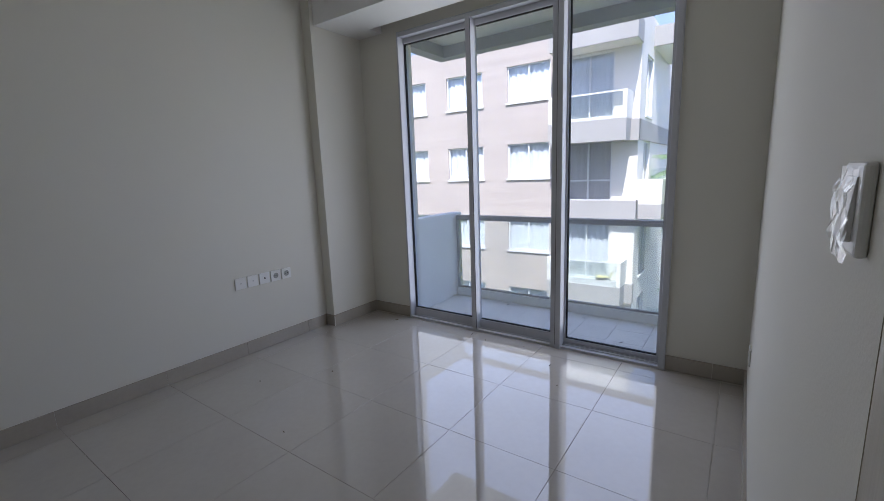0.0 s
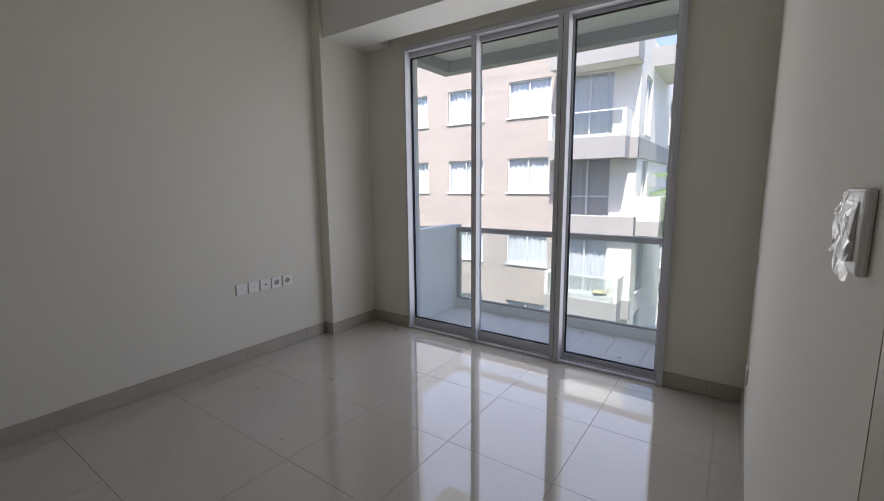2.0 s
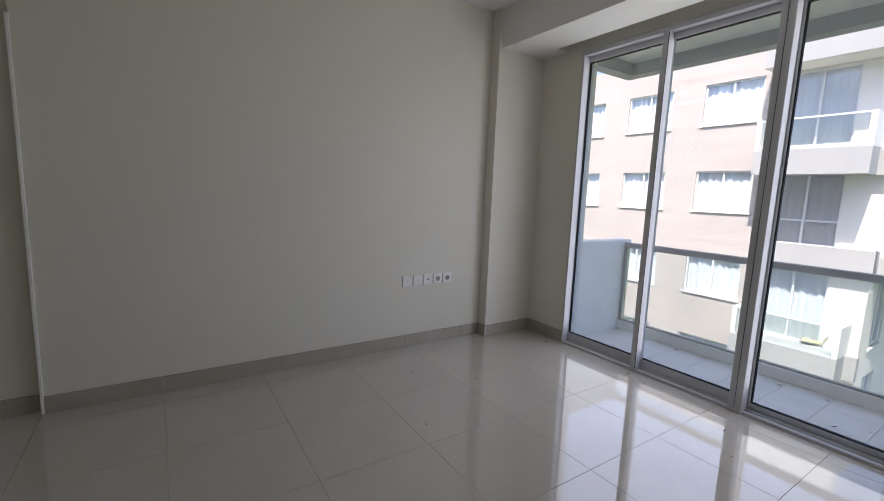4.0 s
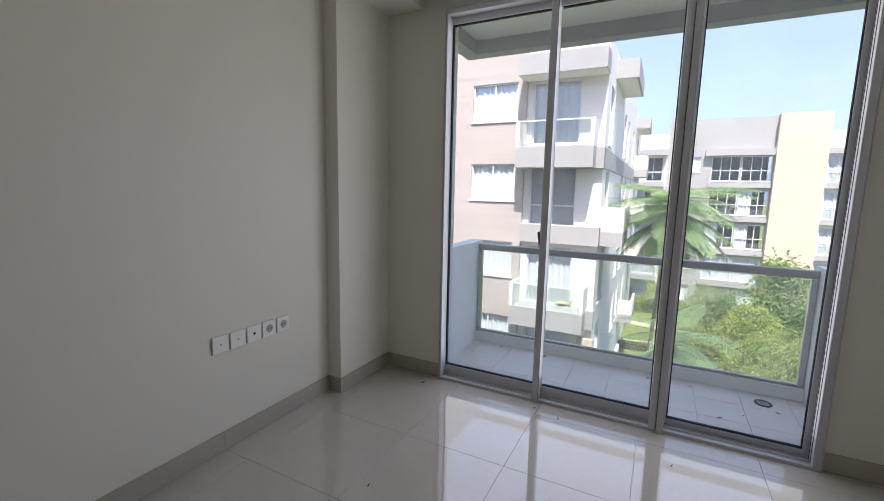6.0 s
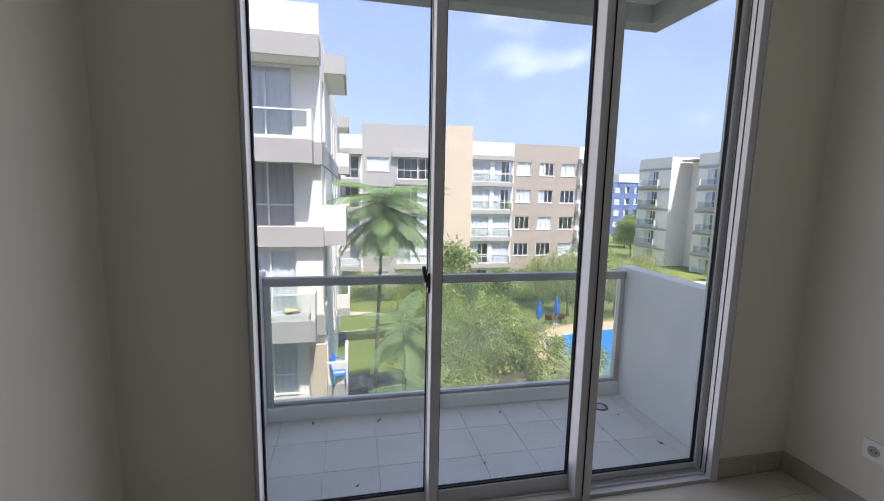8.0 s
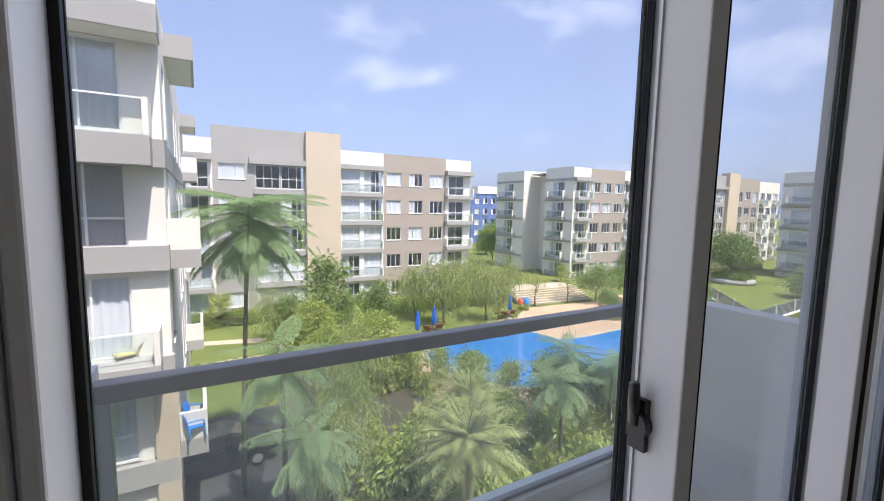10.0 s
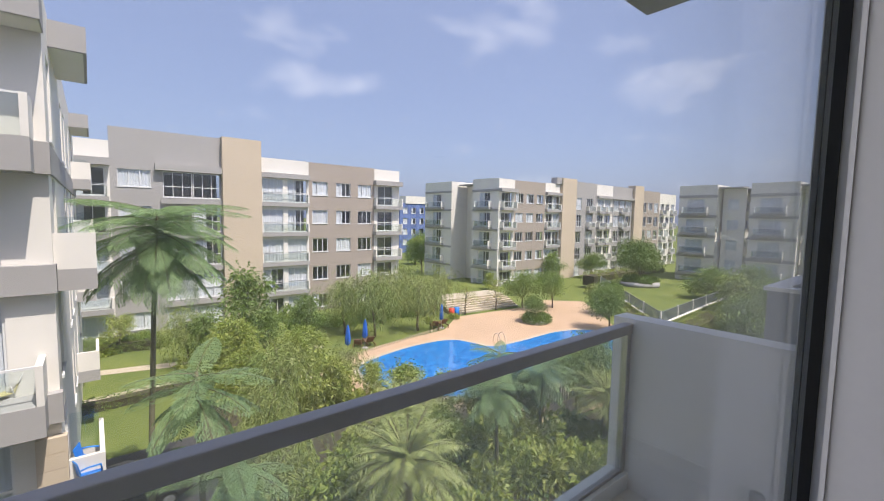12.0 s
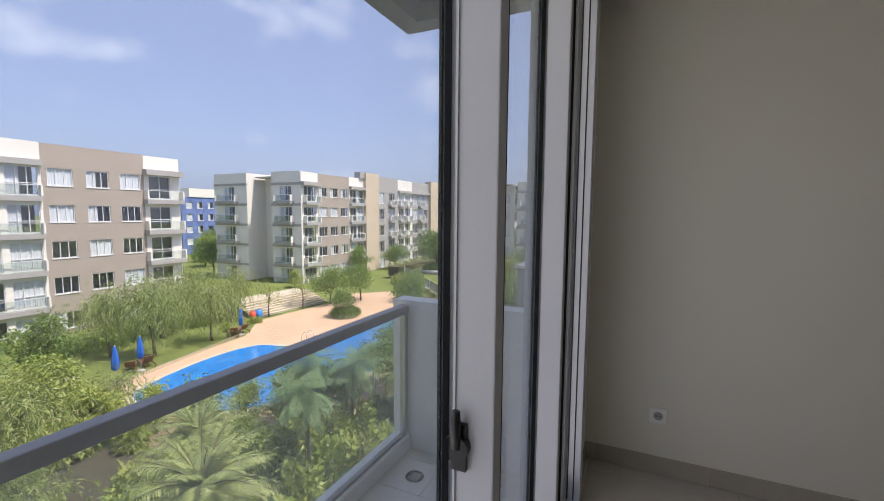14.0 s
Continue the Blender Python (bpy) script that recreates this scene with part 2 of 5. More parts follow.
M_SKGROUT = mat("skirting_joint", (0.62, 0.60, 0.54), 0.8, fine=200)
M_ALU = mat("white_aluminium", (0.57, 0.575, 0.61), 0.42, 0.0, var=0.03, scale=4, fine=90, bump=0.01)
M_GASKET = mat("black_rubber", (0.012, 0.012, 0.014), 0.6, fine=120)
M_BLACK = mat("black_plastic", (0.015, 0.015, 0.016), 0.35, fine=150, bump=0.02)
# the pane's dust film also paints in outdoor haze and veiling glare
M_GLASS = glass_mat("door_glass", (0.95, 0.965, 0.975), dust_haze=0.07)
M_RAILGLASS = glass_mat("railing_glass", (0.95, 0.975, 0.96), dust_haze=0.07)
M_PLASTIC = mat("white_plastic", (0.86, 0.855, 0.83), 0.3, var=0.02, fine=100, bump=0.01)
M_HOLE = mat("dark_recess", (0.03, 0.03, 0.03), 0.7)
M_FILM = glass_mat("plastic_film", (0.96, 0.96, 0.96), dust_haze=0.035, gloss=1.6)
M_JAMB = mat("tan_door_lining", (0.42, 0.37, 0.26), 0.45, var=0.08, scale=2, fine=30, stretch=(8, 8, 0.6), bump=0.04)
M_PARAPET = mat("balcony_paint", (0.86, 0.845, 0.79), 0.8, var=0.05, scale=1.1, fine=70, bump=0.1, spec=0.2)
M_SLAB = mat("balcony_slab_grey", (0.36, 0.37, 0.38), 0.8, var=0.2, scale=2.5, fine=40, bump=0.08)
M_BTILE = mat("matt_balcony_tile", (0.76, 0.71, 0.635), 0.6, var=0.09, scale=1.8, fine=40, bump=0.04, obj=0.12)
M_BGROUT = mat("balcony_grout", (0.60, 0.58, 0.55), 0.85, fine=150)
M_STEEL = mat("brushed_steel", (0.48, 0.48, 0.47), 0.3, 1.0, var=0.1, scale=6, fine=60, stretch=(0.3, 4, 4), bump=0.02)
M_RAIL = mat("grey_handrail", (0.35, 0.325, 0.31), 0.42, 0.15, var=0.1, scale=5, fine=60, bump=0.02)
M_DRYLEAF = mat("dry_leaf", (0.10, 0.065, 0.04), 0.8, var=0.3, fine=60)

# ---- the room ----
XL, XR, YB, H = -0.108, 3.202, -5.2, 3.0
WX0, WX1, WZ = 0.493, 2.738, 2.625
T = 0.16


def wall(name, boxes, label="plain off-white painted plaster wall", material=None):
    g = Geo()
    for b in boxes:
        g.box(*b)
    return solid(name, g, material or M_WALL, label, "wall", kind="structure")


FX0, FX1, FZ1 = -16.0, 30.0, 8.2
wall("wall_north", [(XL, 0, 0, WX0, T, H), (WX1, 0, 0, XR, T, H), (WX0, 0, WZ, WX1, T, H)], "off-white plaster wall around the sliding balcony door")
wall("wall_west", [(XL - 0.15, -3.78, 0, XL, T, H), (XL - 0.20, YB, 0, XL - 0.05, -3.78, H)])
wall("column", [(XL, -0.570, 0, 0.0, 0, H)], "off-white plastered pier beside the balcony wall")
DY0, DY1, DZ = -3.70, -2.775, 2.12
wall("wall_east", [(XR, DY1, 0, XR + 0.13, T, H), (XR, YB, 0, XR + 0.13, DY0, H), (XR, DY0, DZ, XR + 0.13, DY1, H)], "off-white plaster wall with the doorway")
wall("wall_south", [(XL - 0.2, YB - 0.15, 0, XR + 1.5, YB, H)])
wall("wall_hall", [(XR + 1.35, YB, 0, XR + 1.5, -1.9, H), (XR + 0.13, -1.9, 0, XR + 1.5, -1.75, H)])
solid("ceiling", Geo().box(XL - 0.2, YB - 0.15, H, XR + 1.5, T, H + 0.2), M_CEIL, "flat white painted ceiling", "ceiling", kind="structure")
# bulkhead with a curtain slot behind it
g = Geo()
g.box(0, -0.535, 2.672, XR, -0.15, H).box(0, -0.15, 2.672, 0.29, 0, H)
solid("bulkhead", g, M_CEIL, "white boxed ceiling bulkhead above the balcony door", "bulkhead", kind="structure")

# floor slab and tiles
floor = solid("floor", Geo().box(XL - 0.2, YB - 0.15, -0.2, XR + 1.5, T, -0.004), M_GROUT, "glossy beige porcelain tile floor with thin joints", "floor", kind="structure")
TX, TY = 1.872, -0.789
xs = [TX + 0.6 * k for k in range(-6, 6)]
ys = [TY + 0.6 * k for k in range(-9, 4)]
tile_cache = {}


def tile(parent, x0, y0, x1, y1, z0, z1, material, gap=0.0012, name="tile"):
    key = (name, round(x1 - x0, 4), round(y1 - y0, 4), round(z1 - z0, 4))
    if key not in tile_cache:
        w, d, h, c = (x1 - x0) / 2 - gap, (y1 - y0) / 2 - gap, z1 - z0, min(0.0006, (z1 - z0) / 3)
        q = Geo()
        vs = [(-w, -d, 0), (w, -d, 0), (w, d, 0), (-w, d, 0), (-w, -d, h - c), (w, -d, h - c), (w, d, h - c), (-w, d, h - c),
              (-w + c, -d + c, h), (w - c, -d + c, h), (w - c, d - c, h), (-w + c, d - c, h)]
        q.add(vs, [(3, 2, 1, 0), (0, 1, 5, 4), (1, 2, 6, 5), (2, 3, 7, 6), (3, 0, 4, 7), (4, 5, 9, 8), (5, 6, 10, 9), (6, 7, 11, 10), (7, 4, 8, 11), (8, 9, 10, 11)])
        tile_cache[key] = q.mesh(name, material)
    ob = new(name, tile_cache[key])
    ob.location = ((x0 + x1) / 2, (y0 + y1) / 2, z0)
    ob.parent = parent
    return ob


def lay(parent, xs, ys, x0, y0, x1, y1, z0, z1, material, gap=0.0012):
    ex = sorted({x0, x1, *[x for x in xs if x0 + 0.01 < x < x1 - 0.01]})
    ey = sorted({y0, y1, *[y for y in ys if y0 + 0.01 < y < y1 - 0.01]})
    for a, b in zip(ex, ex[1:]):
        for c, d in zip(ey, ey[1:]):
            tile(parent, a, c, b, d, z0, z1, material, gap)


# skirting tiles, each piece 0.6 long
def skirt(name, run, label="taupe tile skirting along the wall foot"):
    """run: axis, fixed coordinate, side, from, to."""
    axis, at, side, a, b, phase = run
    g = Geo()
    t = 0.008
    lo, hi = min(at, at + side * t), max(at, at + side * t)
    g.box(*((a, lo, 0, b, hi, 0.101) if axis == "x" else (lo, a, 0, hi, b, 0.101)))
    ob = solid(name, g, M_SKGROUT, label, "skirting", kind="structure")
    cuts = sorted({a, b, *[phase + 0.6 * k for k in range(-12, 12) if a + 0.02 < phase + 0.6 * k < b - 0.02]})
    t2 = 0.012
    lo, hi = min(at, at + side * t2), max(at, at + side * t2)
    for c, d in zip(cuts, cuts[1:]):
        q = Geo()
        q.box(*((c + 0.0012, lo, 0.0015, d - 0.0012, hi, 0.104) if axis == "x" else (lo, c + 0.0012, 0.0015, hi, d - 0.0012, 0.104)))
        part("tile", q, M_SKIRT, ob)
    return ob


skirt("baseboard_west", ("y", XL, 1, -3.78, -0.570 - 0.012, -0.795))
skirt("baseboard_west_far", ("y", XL - 0.05, 1, YB, -3.78, -0.795))
skirt("baseboard_pier_side", ("x", -0.570, -1, XL, 0.012, 0.9))
skirt("baseboard_pier", ("y", 0.0, 1, -0.570, 0.0, -1.9))
skirt("baseboard_north_left", ("x", 0.0, -1, 0.012, WX0 - 0.002, 0.90))
skirt("baseboard_north_right", ("x", 0.0, -1, WX1 + 0.002, XR - 0.006, 3.02))
skirt("baseboard_east", ("y", XR, -1, DY1 + 0.05, 0.0, -0.05))
skirt("baseboard_east_back", ("y", XR, -1, YB, DY0 - 0.05, -0.05))
skirt("baseboard_south", ("x", YB, 1, XL, XR, 0.1))
# white strip added on the wall's outer corner, painting in its lit edge
solid("lit_edge_strip", Geo().box(XL - 0.004, -3.792, 0.0, XL + 0.014, -3.776, 2.2), M_PLASTIC, "thin white strip drawn for the lit wall edge", "trim", kind="structure", bevel=0.003)

# door lining in the east doorway
lining = thing("door_lining", "tan laminate door lining around the open doorway", "door frame", kind="structure")
part("jamb", Geo().box(XR - 0.006, DY1 - 0.035, 0, XR + 0.142, DY1 + 0.0, DZ), M_JAMB, lining, bevel=0.003)
part("jamb", Geo().box(XR - 0.006, DY0, 0, XR + 0.142, DY0 + 0.035, DZ), M_JAMB, lining, bevel=0.003)
part("head", Geo().box(XR - 0.006, DY0 + 0.035, DZ - 0.035, XR + 0.142, DY1 - 0.035, DZ), M_JAMB, lining, bevel=0.003)
for side in (-1, 1):
    x0, x1 = (XR - 0.009, XR - 0.006) if side < 0 else (XR + 0.142, XR + 0.154)
    part("architrave", Geo().box(x0, DY1 - 0.02, 0, x1, DY1 + 0.045, DZ + 0.04), M_JAMB, lining, bevel=0.003)
    part("architrave", Geo().box(x0, DY0 - 0.045, 0, x1, DY0 + 0.02, DZ + 0.04), M_JAMB, lining, bevel=0.003)

# ---- the sliding balcony door ----
SX1, SX2 = 1.208, 1.926
door = thing("sliding_door", "white aluminium sliding balcony door with three tall glass panels", "sliding door", kind="structure")
FY0, FY1 = -0.030, 0.115
fw, fl = 0.034, 0.007
part("jamb", Geo().box(WX0 - 0.002, FY0, 0.0, WX0 + fl, FY1, WZ + 0.001), M_ALU, door, bevel=0.003)
part("jamb", Geo().box(WX1 - fw, FY0, 0.0, WX1 + 0.002, FY1, WZ + 0.001), M_ALU, door, bevel=0.003)
part("head", Geo().box(WX0 + fl, FY0, WZ - fw, WX1 - fw, FY1, WZ + 0.001), M_ALU, door, bevel=0.003)
gsill = Geo().box(WX0 + fl, FY0 + 0.004, -0.002, WX1 - fw, FY1, 0.018)
for yy in (0.012, 0.047, 0.085):
    gsill.box(WX0 + fl, yy - 0.003, 0.018, WX1 - fw, yy + 0.003, 0.028)
part("sill_track", gsill, M_ALU, door, "aluminium sill with raised sliding tracks")
part("casing", Geo().box(WX0 - 0.007, FY0 - 0.004, 0.0, WX0 - 0.002, FY0 + 0.012, WZ + 0.007).box(WX1 + 0.002, FY0 - 0.004, 0.0, WX1 + 0.007, FY0 + 0.012, WZ + 0.007).box(WX0 - 0.002, FY0 - 0.004, WZ + 0.001, WX1 + 0.002, FY0 + 0.012, WZ + 0.007), M_ALU, door, bevel=0.002)


def sash(x0, x1, y0, y1, z0, z1, lw, rw, bw, tw, yg, name="sash"):
    """One glazed leaf: deep stiles, rails, black gasket and a pane near the outer face."""
    s = part(name, Geo().box(x1 - rw, y0, z0, x1, y1, z1), M_ALU, door, bevel=0.003)
    if lw > 0.001:
        part("stile", Geo().box(x0, y0, z0, x0 + lw, y1, z1), M_ALU, s, bevel=0.003)
    part("bottom_rail", Geo().box(x0 + lw, yg - 0.024, z0, x1 - rw, y1 - 0.002, z0 + bw), M_ALU, s, bevel=0.002)
    part("top_rail", Geo().box(x0 + lw, yg - 0.024, z1 - tw, x1 - rw, y1 - 0.002, z1), M_ALU, s, bevel=0.002)
    a, b, c, d, k = x0 + lw, x1 - rw, z0 + bw, z1 - tw, 0.007
    g = Geo()
    for q0, q1 in ((yg - 0.014, yg - 0.003), (yg + 0.003, yg + 0.008)):
        if lw > 0.001:
            g.box(a, q0, c, a + k, q1, d)
        g.box(b - k, q0, c, b, q1, d).box(a + k, q0, c, b - k, q1, c + k).box(a + k, q0, d - k, b - k, q1, d)
    part("gasket", g, M_GASKET, s, "black rubber glazing gasket")
    if lw > 0.001:
        part("glazing_bead", Geo().box(b - 0.004, yg - 0.026, c, b, yg - 0.014, d), M_ALU, s)
    pane = part("pane", Geo().box(a, yg - 0.003, c, b, yg + 0.003, d), M_GLASS, s, "clear glass pane")
    pane.visible_shadow = False
    return s


ZT = WZ - fw + 0.004
left_sash = sash(WX0 + 0.004, SX1 + 0.042, -0.042, 0.066, 0.020, ZT, 0.012, 0.042, 0.075, 0.05, 0.055)
mid_sash = sash(SX1 + 0.0425, SX2 + 0.040, -0.036, 0.070, 0.020, ZT, 0.0, 0.040, 0.075, 0.05, 0.055)
right_sash = sash(SX2 + 0.082, WX1 - fw + 0.004, 0.045, 0.095, 0.030, ZT, 0.012, 0.025, 0.03, 0.03, 0.075, "fixed_light")
part("mullion", Geo().box(SX2 + 0.041, -0.042, 0.0, SX2 + 0.082, 0.100, ZT), M_ALU, door, "fixed aluminium mullion", bevel=0.003)
# black strips paint in the shaded gaps between the frame members
part("gap_strip", Geo().box(SX2 + 0.0395, -0.043, 0.03, SX2 + 0.0412, -0.030, ZT - 0.01), M_GASKET, door, "black strip drawn for a dark gap")
part("gap_strip", Geo().box(WX1 - fw - 0.0015, 0.000, 0.03, WX1 - fw + 0.001, 0.006, ZT - 0.01).box(WX1 - fw - 0.0015, 0.030, 0.03, WX1 - fw + 0.001, 0.036, ZT - 0.01), M_GASKET, door, "black strip drawn for a dark gap")
part("gap_strip", Geo().box(SX1 + 0.0415, -0.0425, 0.03, SX1 + 0.0432, -0.034, ZT - 0.01), M_GASKET, door, "black strip drawn for a dark gap")
# crescent lock on the side of the sliding leaf's stile
LY, LZ = 0.020, 1.100
lock = Geo().box(SX1 - 0.010, LY - 0.014, LZ - 0.055, SX1 + 0.0005, LY + 0.014, LZ + 0.03)
lock.disc((SX1 - 0.018, LY + 0.004, LZ - 0.012), 0.024, 0.018, 18, "x")
lock.tube([(SX1 - 0.014, LY + 0.002, LZ - 0.01), (SX1 - 0.022, LY, LZ + 0.03), (SX1 - 0.026, LY - 0.002, LZ + 0.060)], [0.010, 0.0095, 0.008], 8)
part("lock", lock, M_BLACK, left_sash, "black crescent lock lever", bevel=0.0)

# ---- the balcony ----
BZ = -0.070
BX0, BX1, BY1 = 0.320, 2.925, 1.15
deck = solid("balcony_floor", Geo().box(BX0 - 0.14, T, BZ - 0.22, BX1 + 0.14, BY1 + 0.06, BZ - 0.008), M_BGROUT, "matt grey tiled balcony floor scattered with dry leaves", "balcony floor", kind="structure")
lay(deck, [0.42 + 0.3 * k for k in range(-2, 12)], [0.20 + 0.3 * k for k in range(0, 5)], BX0, FY1, BX1, 1.08, BZ - 0.008, BZ, M_BTILE, 0.0014)
wall("parapet_left", [(BX0 - 0.13, T, BZ - 0.2, BX0, BY1 + 0.06, 0.93)], "white painted solid balcony side wall", M_PARAPET)
wall("parapet_right", [(BX1, T, BZ - 0.2, BX1 + 0.13, BY1 + 0.06, 0.93)], "white painted solid balcony side wall", M_PARAPET)
wall("balcony_kerb", [(BX0, 1.08, BZ, BX1, BY1 + 0.05, 0.025)], "low grey concrete kerb under the glass railing", M_PARAPET)
rail = thing("balcony_railing", "grey metal handrail over a clear glass balcony panel", "railing")
part("handrail", Geo().box(BX0, 1.090, 0.848, BX1, 1.150, 0.905), M_RAIL, rail, bevel=0.006)
part("bottom_channel", Geo().box(BX0, 1.105, 0.025, BX1, 1.135, 0.045), M_RAIL, rail, bevel=0.003)
for px in (BX0 + 0.02, BX1 - 0.02):
    part("post", Geo().box(px - 0.02, 1.10, 0.025, px + 0.02, 1.14, 0.849), M_STEEL, rail, bevel=0.003)
gp = part("glass_panel", Geo().box(BX0 + 0.04, 1.115, 0.045, BX1 - 0.04, 1.125, 0.849), M_RAILGLASS, rail, "slightly dusty clear glass panel")
gp.visible_shadow = False
# slab over the balcony, with a grey down-turned edge
SZ = 2.78
solid("balcony_ceiling", Geo().box(0.12, T, SZ, 3.07, 1.18, SZ + 0.22), M_CEIL, "white painted balcony soffit", "ceiling", kind="structure")
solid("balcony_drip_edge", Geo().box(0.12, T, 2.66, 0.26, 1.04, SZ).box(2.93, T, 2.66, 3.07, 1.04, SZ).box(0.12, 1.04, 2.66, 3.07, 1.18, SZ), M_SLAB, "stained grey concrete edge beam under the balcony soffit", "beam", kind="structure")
lamp = thing("ceiling_light", "round white recessed balcony ceiling light, switched off", "ceiling light")
part("bezel", Geo().tube([(1.61, 0.64, SZ), (1.61, 0.64, SZ - 0.012), (1.61, 0.64, SZ - 0.02)], [0.075, 0.075, 0.06], 28), M_PLASTIC, lamp)
part("diffuser", Geo().disc((1.61, 0.64, SZ - 0.024), 0.05, 0.006, 24), mat("opal_glass", (0.7, 0.7, 0.66), 0.3), lamp)
# floor drain
drain = thing("floor_drain", "round rusty metal floor drain set in the tiles", "floor drain")
g = Geo()
for k in range(5):
    g.box(2.660 - 0.035, 0.905 + (k - 2) * 0.014 - 0.004, BZ + 0.002, 2.660 + 0.035, 0.905 + (k - 2) * 0.014 + 0.004, BZ + 0.006)
part("grate", g, M_STEEL, drain)
part("ring", Geo().tube([(2.660 + 0.05 * math.cos(a * math.pi / 12), 0.905 + 0.05 * math.sin(a * math.pi / 12), BZ + 0.004) for a in range(25)], [0.006] * 25, 6), mat("rusty_metal", (0.16, 0.12, 0.09), 0.7, 0.5, var=0.3), drain)
part("basin", Geo().disc((2.660, 0.905, BZ + 0.0005), 0.05, 0.001, 20), M_HOLE, drain)

# ---- our own building around the room ----
g = Geo()
g.box(FX0, 0.0, -9.4, XL - 0.15, T, FZ1).box(XR + 0.13, 0.0, -9.4, FX1, T, FZ1).box(XL - 0.15, 0, H, XR + 0.13, T, FZ1).box(XL - 0.15, 0.0, -9.4, XR + 0.13, T, -0.2)
g.box(FX0, -14.0, FZ1 - 0.3, FX1, 0.0, FZ1).box(FX0, -14.2, -9.4, FX1, -14.0, FZ1).box(FX0 - 0.2, -14.2, -9.4, FX0, T, FZ1).box(FX1, -14.2, -9.4, FX1 + 0.2, T, FZ1)
M_FACADE = mat("cream_render", (0.66, 0.62, 0.56), 0.85, var=0.06, scale=0.6, fine=20, bump=0.08, spec=0.2)
solid("own_building", g, M_FACADE, "cream rendered outer wall of the apartment block", "building", kind="structure")
# the next flat's balcony
nb = thing("next_balcony", "grey rendered balcony of the next apartment", "balcony")
M_NBG = mat("grey_render", (0.30, 0.32, 0.32), 0.8, var=0.07, scale=1.2, fine=40)
part("side_wall", Geo().box(6.05, T, -0.9, 6.18, 1.2, 0.78), M_NBG, nb)
part("front_wall", Geo().box(6.18, 1.07, -0.9, 8.9, 1.2, 0.78), M_NBG, nb)
part("coping", Geo().box(6.02, T, 0.78, 6.21, 1.23, 0.82).box(6.21, 1.04, 0.78, 8.9, 1.23, 0.82), M_PARAPET, nb)
part("slab", Geo().box(6.18, T, -0.25, 8.9, 1.07, -0.05), M_PARAPET, nb)

ub = thing("upper_balcony", "grey rendered overhanging balcony of a further apartment", "balcony")
part("slab", Geo().box(8.1, T, 2.5, 11.0, 1.2, 3.0), M_SLAB, ub, bevel=0.01)
part("side_wall", Geo().box(8.45, T, 3.0, 8.58, 1.2, 4.0).box(8.58, 1.07, 3.0, 11.0, 1.2, 4.0), M_NBG, ub)

# ---- wall fittings ----
def socket_plate(y, z, x, face, kind_, group):
    """A square plate on a wall at x that faces +x (face=1) or -x."""
    names = {"outlet": ("wall_socket", "white square wall socket with a round earthed recess", "socket"), "blank": ("wall_plate", "white square blank wall plate with a small centre dot", "wall plate"), "data": ("data_socket", "white square wall plate with a dark aerial hole", "wall plate")}
    n_, l_, c_ = names[kind_]
    o = thing(n_, l_, c_, group, at=Matrix.Translation((x, y, z)) @ Matrix.Rotation(0 if face > 0 else math.pi, 4, "Z"))
    s = 0.045
    # darker rim round the plate; its colour stands in for the shadow gap
    part("shadow_gap_rim", Geo().box(0.0, -s - 0.0012, -s - 0.0012, 0.0035, s + 0.0012, s + 0.0012), M_SKGROUT, o)
    part("plate", Geo().box(0.0035, -s, -s, 0.010, s, s), M_PLASTIC, o, bevel=0.002)
    if kind_ == "outlet":
        g = Geo()
        g.lathe([(0.009, 0.030), (0.0115, 0.0292), (0.0118, 0.0270), (0.0115, 0.0245), (0.0095, 0.0236)])
        part("rim", g, M_PLASTIC, o)
        part("recess", Geo().disc((0.0105, 0, 0), 0.0238, 0.0006, 28, "x"), mat("socket_shade", (0.36, 0.36, 0.345), 0.5), o)
        for dy in (-0.0095, 0.0095):
            part("pin_hole", Geo().disc((0.0112, dy, 0), 0.0040, 0.0004, 12, "x"), M_HOLE, o)
    elif kind_ == "data":
        part("hole", Geo().disc((0.0104, 0, 0), 0.0075, 0.0008, 16, "x"), M_HOLE, o)
        part("ring", Geo().tube([(0.009, 0, 0), (0.0102, 0, 0)], [0.009, 0.008], 18), M_PLASTIC, o)
    else:
        part("dot", Geo().disc((0.0104, 0, 0), 0.0045, 0.0006, 12, "x"), mat("grey_dot", (0.3, 0.3, 0.3), 0.6), o)
    return o


for k, kind_ in enumerate(("blank", "blank", "data", "outlet", "outlet")):
    socket_plate(-1.387 + 0.104 * k, 0.592, XL, 1, kind_, "plates in a row on the wall")
socket_plate(-0.390, 0.348, XR, -1, "outlet", "")

# light switch with its packing film still on
SY, SWZ = -2.572, 1.345
sw = thing("light_switch", "white rocker light switch half wrapped in clear plastic film", "light switch", at=Matrix.Translation((XR, SY, SWZ)) @ Matrix.Rotation(math.pi, 4, "Z"))
part("plate", Geo().box(0.0, -0.043, -0.043, 0.010, 0.043, 0.043), M_PLASTIC, sw, bevel=0.0035)
g = Geo()
g.add([(0.010, -0.026, -0.030), (0.010, 0.026, -0.030), (0.010, 0.026, 0.030), (0.010, -0.026, 0.030), (0.017, -0.026, -0.030), (0.017, 0.026, -0.030), (0.0115, 0.026, 0.030), (0.0115, -0.026, 0.030)], [(3, 2, 1, 0), (4, 5, 6, 7), (0, 1, 5, 4), (1, 2, 6, 5), (2, 3, 7, 6), (3, 0, 4, 7)])
part("rocker", g, M_PLASTIC, sw, bevel=0.001)
rnd = random.Random(4)
nf = 9
